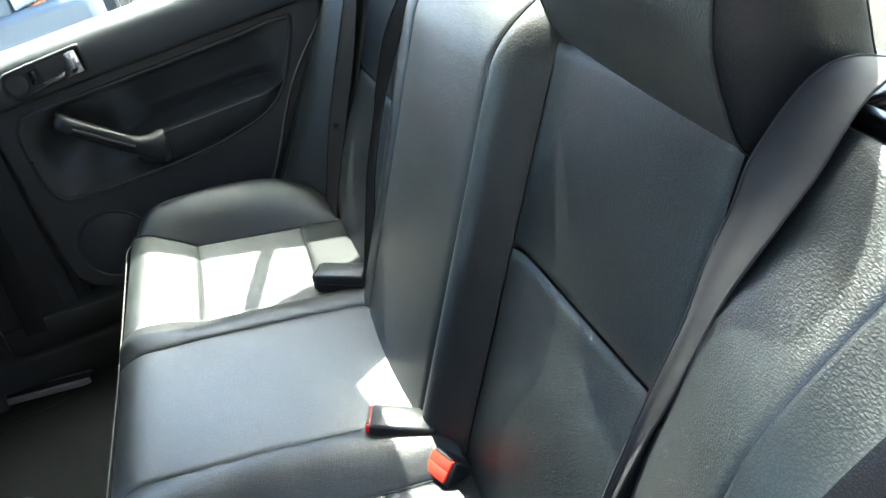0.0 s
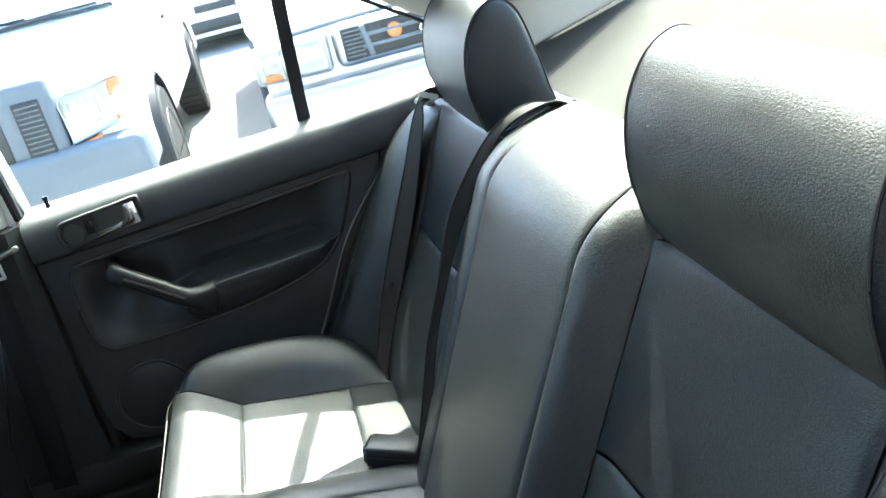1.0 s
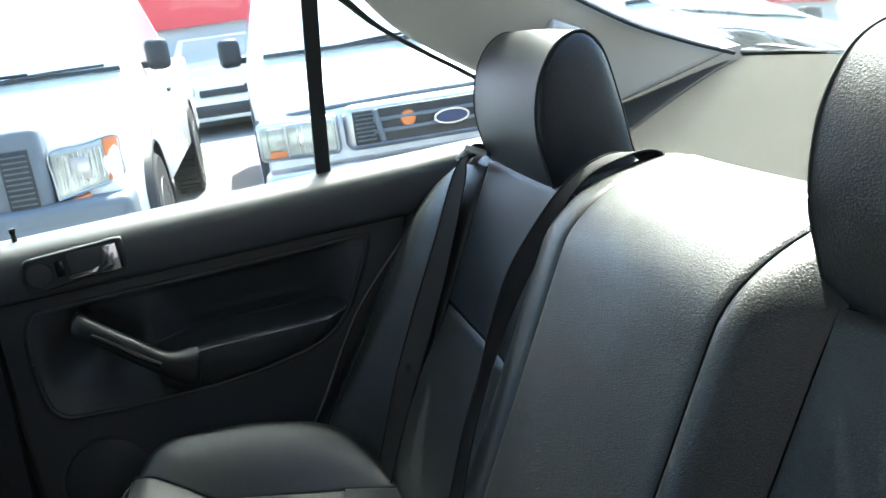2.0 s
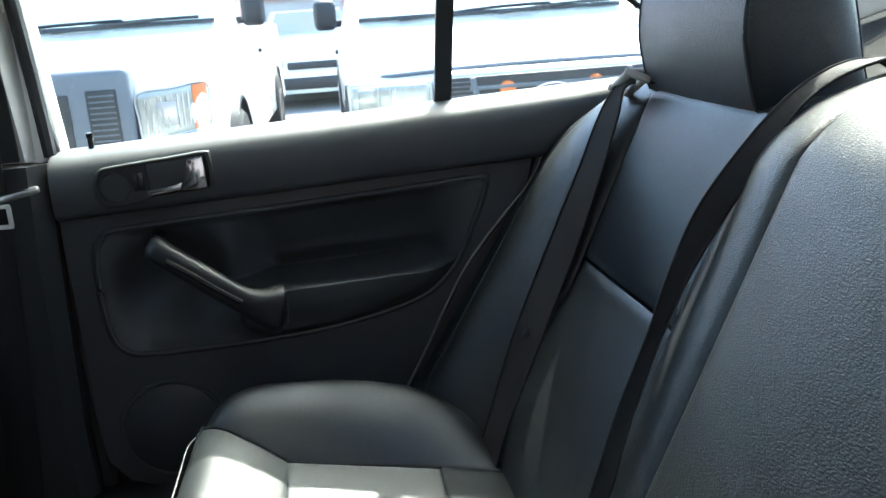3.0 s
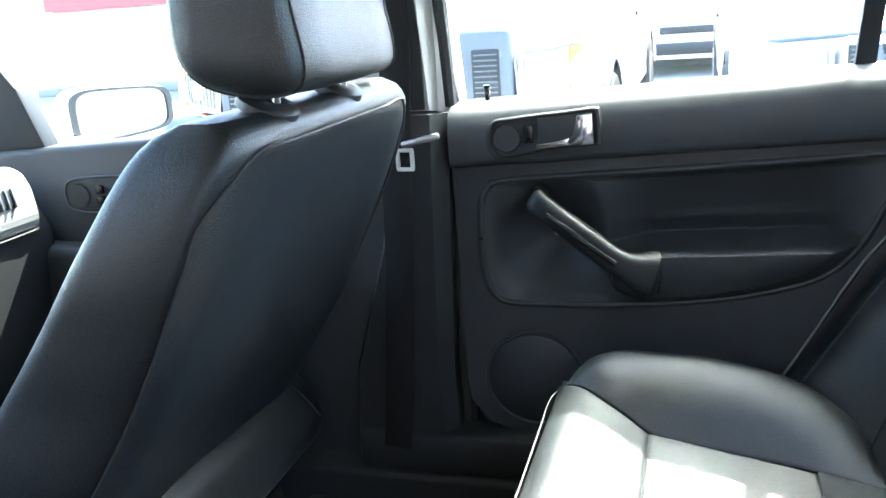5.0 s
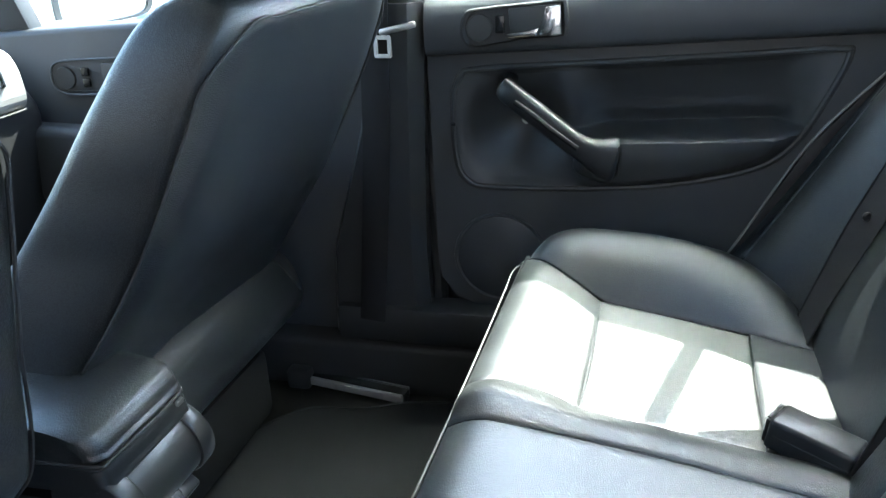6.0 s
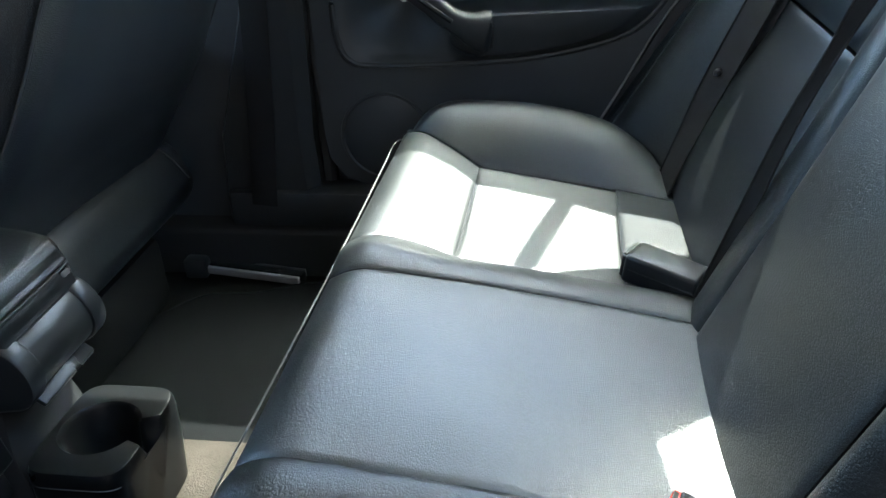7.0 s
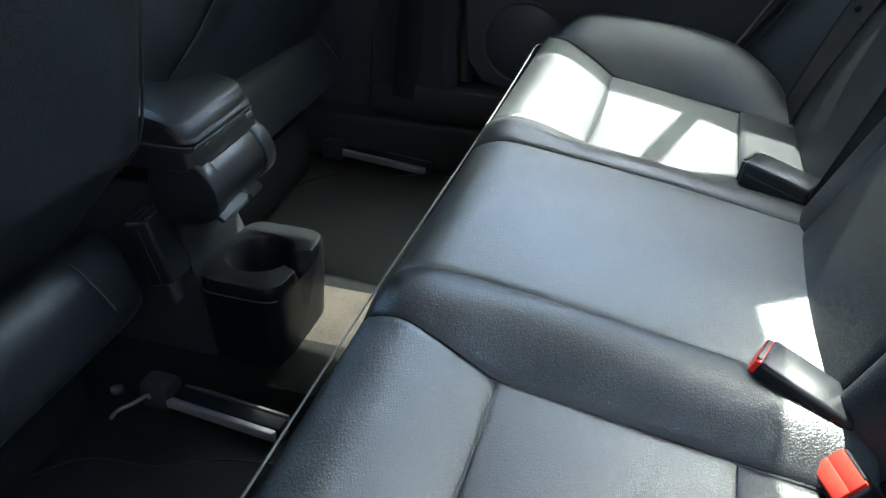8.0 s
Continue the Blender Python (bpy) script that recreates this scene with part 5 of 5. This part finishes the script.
            part("corner_lens", rbox((lx + sx * 0.105, yf + 0.050, h - 0.160 + base_z), (0.080, 0.11, 0.105), 0.015), LENS, l, "clear corner lens")
            part("amber_corner", rbox((lx + sx * 0.105, yf + 0.050, h - 0.230 + base_z), (0.080, 0.11, 0.034), 0.010), AMBER, l, "amber corner lens")
            part("lens_divider", rbox((lx + sx * 0.060, yf - 0.004, h - 0.175 + base_z), (0.007, 0.03, 0.145), 0.002), STEEL, l)
            part("reflector", spin([(0.002, -0.020), (0.05, -0.018), (0.055, 0.0)], (lx - sx * 0.045, yf, h - 0.175 + base_z), "y", 24), CHROME, l)
            for k in range(6):
                part("lens_rib", rbox((lx - sx * (0.10 - 0.022 * k), yf - 0.018, h - 0.175 + base_z), (0.004, 0.006, 0.125), 0.001), STEEL, l)
        bg = part("badge", prism([(xc + 0.085 * math.cos(2 * math.pi * q / 36), h - 0.168 + base_z + 0.036 * math.sin(2 * math.pi * q / 36)) for q in range(36)], "y", yf - 0.066, yf - 0.045), CHROME, g, "plain oval badge with a bright rim")
        part("badge_face", prism([(xc + 0.074 * math.cos(2 * math.pi * q / 36), h - 0.168 + base_z + 0.028 * math.sin(2 * math.pi * q / 36)) for q in range(36)], "y", yf - 0.070, yf - 0.060), BADGE, bg)
        part("bumper", rbox((xc, yf + 0.0, h - 0.40 + base_z), (width * 1.0, 0.24, 0.20), 0.05, seg=3), STEEL, t, "bright steel bumper")
        part("valance", rbox((xc, yf + 0.06, h - 0.56 + base_z), (width * 0.94, 0.20, 0.16), 0.03), GREYPL, t)
    return t


def small_car(xc, yf):
    t = thing("parked_sedan", "silver sedan parked far behind the trucks", "car", (xc, yf + 2, 0))
    w = 1.7
    prof = [(yf, 0.22), (yf - 0.02, 0.50), (yf + 0.15, 0.72), (yf + 1.05, 0.88), (yf + 1.75, 1.36), (yf + 3.1, 1.38), (yf + 3.8, 0.95), (yf + 4.4, 0.90), (yf + 4.45, 0.25)]
    part("body", prism(prof, "x", xc - w / 2, xc + w / 2, 0.03, 2, lambda p: (xc + (p.x - xc) * (1 - 0.22 * max(0, (p.z - 0.85) / 0.5)), p.y, p.z)), BODY, t)
    part("windscreen", pad(lambda u, v: (xc + (1.4 - 0.25 * v) * (u - 0.5), yf + 1.12 + 0.58 * v, 0.93 + 0.40 * v), 6, 6, 0.004, 0.02, 0, Vector((0, 1, -0.5))), WINDSCREEN, t)
    part("grille", rbox((xc, yf - 0.03, 0.60), (0.80, 0.05, 0.10), 0.02), DARKPL, t)
    part("air_intake", rbox((xc, yf - 0.02, 0.36), (1.2, 0.06, 0.16), 0.03), DARKPL, t)
    for s in (1, -1):
        part("headlight", rbox((xc + s * 0.62, yf + 0.05, 0.64), (0.32, 0.12, 0.12), 0.03), LENS, t)
    for s in (1, -1):
        wheel(t, (xc + s * (w / 2 - 0.09), yf + 0.85, 0.30), 0.30, 0.18)


def yard():
    bm = bmesh.new()
    vs = [bm.verts.new(p) for p in ((-600, -600, 0), (600, -600, 0), (600, 600, 0), (-600, 600, 0))]
    bm.faces.new(vs)
    structure("ground", bm, CONCRETE, "pale sunlit concrete yard", "ground", False)
    structure("yard_wall", prism([(-12, 0), (12, 0), (12, 1.55), (-12, 1.55)], "y", 14.0, 14.2), GREYWALL, "grey yard wall", "wall")
    structure("red_fascia", prism([(-12, 1.55), (12, 1.55), (12, 4.2), (-12, 4.2)], "y", 13.8, 14.2), REDWALL, "red painted fascia above the yard wall", "wall")
    # unseen wall, added to keep sky light out of the open door side
    structure("added_shade_wall", prism([(-9, 0), (9, 0), (9, 3.0), (-9, 3.0)], "y", -2.5, -2.3), SHADE_WALL, "unseen dark grey wall added to block near-side sky light", "wall")
    structure("kerb", prism([(-12, 0), (12, 0), (12, 0.14), (-12, 0.14)], "y", 13.2, 13.6, 0.02), CONCRETE, "concrete kerb along the yard wall", "kerb")


# ---- assembly ----
yard()
car_shell()
far_door()
rear_cushion()
rear_back()
headrest("rear_headrest", 0.278, 0.580, -0.022, "rounded black leather rear headrest in front of the pillar")
headrest("rear_headrest", -0.530, -0.185, 0.0, "broad black leather rear headrest beside the shoulder belt")
front_seat("front_passenger_seat", 0.355, "black leather front passenger seat with chrome headrest posts", (0.682,))
front_seat("driver_seat", -0.345, "black leather driver seat back", (-0.079, -0.60), 0.02)
console()
floor_mat("floor_mat", 0.44, "black rubber floor mat lying before the rear bench", False)
floor_mat("floor_mat", -0.36, "dark ribbed rubber floor mat behind the driver seat", True)
air_vent()
door_mirror()
strap("shoulder_belt", [(0.790, -0.545, 0.992), (0.752, -0.532, 1.036), (0.700, -0.528, 1.044), (0.653, -0.524, 0.998), (0.631, -0.528, 0.965), (0.609, -0.525, 0.925), (0.588, -0.518, 0.870), (0.556, -0.503, 0.795), (0.503, -0.502, 0.703), (0.455, -0.500, 0.60)],
      [(0.790, -0.600, 0.992), (0.750, -0.578, 1.046), (0.700, -0.580, 1.046), (0.654, -0.588, 1.008), (0.621, -0.588, 0.976), (0.590, -0.573, 0.923), (0.560, -0.553, 0.845), (0.535, -0.522, 0.762), (0.492, -0.514, 0.682), (0.450, -0.506, 0.59)], BELT_PALE,
      "greyish shoulder belt across the backrest", (-0.0038, -0.0056, 0.0043), 0.0022)
strap("shoulder_belt", [(0.655, 0.600, 1.008), (0.604, 0.588, 1.026), (0.570, 0.598, 0.985), (0.535, 0.600, 0.905), (0.492, 0.594, 0.815), (0.455, 0.590, 0.735), (0.425, 0.585, 0.665), (0.395, 0.575, 0.585), (0.37, 0.565, 0.52)],
      [(0.650, 0.550, 1.008), (0.590, 0.556, 1.014), (0.577, 0.562, 0.975), (0.548, 0.556, 0.895), (0.512, 0.549, 0.805), (0.474, 0.543, 0.722), (0.440, 0.535, 0.650), (0.405, 0.525, 0.575), (0.38, 0.515, 0.51)], BELT,
      "black shoulder belt hanging down the side bolster", (-0.0030, -0.0080, 0.0022))
strap("centre_belt", [(0.712, 0.200, 1.000), (0.692, 0.196, 1.045), (0.648, 0.193, 1.052), (0.598, 0.203, 1.020), (0.536, 0.213, 0.942), (0.503, 0.213, 0.873), (0.482, 0.205, 0.824), (0.450, 0.197, 0.755), (0.420, 0.197, 0.665), (0.385, 0.195, 0.56)],
      [(0.722, 0.155, 1.000), (0.702, 0.151, 1.052), (0.662, 0.158, 1.055), (0.615, 0.184, 1.026), (0.564, 0.193, 0.954), (0.522, 0.203, 0.880), (0.491, 0.197, 0.822), (0.458, 0.184, 0.753), (0.429, 0.180, 0.662), (0.393, 0.178, 0.56)], BELT,
      "black centre belt beside the middle backrest panel", (-0.0010, -0.0005, 0.0008))
ROLL40 = Matrix.Rotation(radians(-30), 4, "Z") @ Matrix.Rotation(radians(6), 4, "Y")
buckle("belt_buckle", (0.322, -0.143, 0.573), Matrix.Rotation(radians(-18), 4, "Z") @ Matrix.Rotation(radians(18), 4, "Y"), True, "black belt buckle with red release button on the bench")
buckle("belt_buckle", (0.318, 0.262, 0.568), ROLL40, False, "black belt buckle lying on the bench")
buckle("belt_buckle", (0.386, -0.236, 0.549), Matrix.Rotation(radians(22), 4, "Z") @ Matrix.Rotation(radians(48), 4, "Y"), True, "belt buckle with red release button at the crease")
buckle("belt_buckle", (-0.365, -0.022, 0.535), Matrix.Rotation(radians(75), 4, "Y"), False, "black front belt buckle beside the centre console")


def belt_guide():
    t = thing("belt_guide", "grey plastic belt guide on the backrest shoulder", "belt guide", (0.60, 0.58, 1.0))
    m = Matrix.Rotation(radians(-20), 4, "X") @ Matrix.Rotation(radians(25), 4, "Y")
    for dz, sx in ((0.010, 1), (-0.010, 1)):
        part("loop_bar", rbox((0.592 + dz * 0.8, 0.565, 1.016 - dz * 0.6), (0.010, 0.066, 0.008), 0.003, m), TRIM, t)
    for dy in (-0.032, 0.032):
        part("loop_end", rbox((0.592, 0.565 + dy, 1.016 - dy * 0.36), (0.034, 0.008, 0.010), 0.003, m), TRIM, t)


def belt_stop():
    t = thing("belt_stop", "small round plastic stop button on the shoulder belt", "belt stop", (0.445, 0.565, 0.70))
    bm = spin([(0.0005, -0.004), (0.004, -0.0038), (0.0058, -0.002), (0.006, 0.0)], (0, 0, 0), "y", 20)
    bm.transform(Matrix.Translation((0.4435, 0.5555, 0.700)) @ Matrix.Rotation(radians(18), 4, "Z"))
    part("button", bm, GRIP, t)


def belt_tongue():
    t = thing("belt_tongue", "bright steel belt tongue hanging at the centre pillar", "belt tongue", (-0.25, 0.70, 0.88))
    for dx, dz, sx, sz in ((0, 0.014, 0.026, 0.006), (0, -0.014, 0.026, 0.006), (-0.011, 0, 0.006, 0.030), (0.011, 0, 0.006, 0.030)):
        part("frame", rbox((-0.236 + dx, 0.698, 0.893 + dz), (sx, 0.005, sz), 0.0012), TRIM, t)
    part("grip", rbox((-0.212, 0.702, 0.920), (0.060, 0.012, 0.010), 0.004, Matrix.Rotation(radians(-12), 4, "Y")), STEEL, t)


def pillar_belt():
    t = thing("front_belt", "black front seat belt running down the centre pillar", "seat belt", (-0.25, 0.71, 0.90))
    part("webbing", tube([(-0.235, 0.690, 1.20), (-0.240, 0.700, 1.05), (-0.250, 0.702, 0.92), (-0.262, 0.700, 0.70), (-0.29, 0.70, 0.42)], 0, flat=(0.046, 0.0022), steps=30, up=(0, 1, 0)), BELT, t)
    part("anchor_ring", spin([(0.014, -0.006), (0.024, -0.006), (0.026, 0.0), (0.024, 0.006), (0.014, 0.006)], (-0.225, 0.688, 1.165), "y", 24), TRIM, t, "grey belt anchor")
    part("anchor_cover", rbox((-0.235, 0.700, 1.215), (0.07, 0.03, 0.06), 0.012, seg=3), TRIM, t)


def pillar_knob():
    t = thing("belt_outlet", "grey oval belt outlet on the pillar trim", "belt outlet", (0.775, 0.60, 1.165))
    part("cap", rbox((0.775, 0.597, 1.168), (0.055, 0.03, 0.038), 0.013, Matrix.Rotation(radians(25), 4, "Y"), 4), TRIM, t)
    part("rim", rbox((0.775, 0.606, 1.166), (0.066, 0.02, 0.048), 0.009, Matrix.Rotation(radians(25), 4, "Y"), 3), STEEL, t)


def shelf_outlet():
    t = thing("shelf_belt_outlet", "black plastic belt outlet frame on the parcel shelf", "belt outlet", (0.735, -0.56, 1.005))
    for x, y, sx, sy in ((0.722, -0.59, 0.016, 0.13), (0.800, -0.59, 0.016, 0.13), (0.761, -0.532, 0.094, 0.016), (0.761, -0.648, 0.094, 0.016)):
        part("frame", rbox((x, y, 1.010), (sx, sy, 0.016), 0.005, seg=3), SHINY, t)
    part("lid", rbox((0.768, -0.605, 1.012), (0.060, 0.075, 0.010), 0.003), PLASTIC, t)


def car_wheels():
    for x in (-2.10, 0.98):
        for s in (1, -1):
            t = thing("car_wheel", "steel car wheel with a black tyre", "wheel", (x, s * 0.72, 0.0), "car wheels")
            c = (x, s * 0.72, 0.31)
            part("tyre", spin([(0.19, -0.095), (0.285, -0.095), (0.31, -0.07), (0.31, 0.07), (0.285, 0.095), (0.19, 0.095)], c, "y", 40), TYRE, t)
            part("rim", spin([(0.02, -0.06), (0.17, -0.085), (0.195, -0.098), (0.195, 0.098), (0.17, 0.085), (0.02, 0.06)], c, "y", 32), STEEL, t)


car_wheels()
belt_guide()
belt_stop()
belt_tongue()
pillar_belt()
pillar_knob()
shelf_outlet()
door_switches()
pickup("pickup_truck", -2.20, 3.0, 1.96, 1.00, "white pickup with grey grille and amber lenses", True)
pickup("pickup_truck", 0.29, 3.2, 1.75, 0.945, "white pickup with bright grille and amber lamps", False)
pickup("pickup_truck", 2.62, 3.3, 1.75, 0.96, "white pickup with bright grille beyond the rear window", False)
small_car(0.05, 11.5)
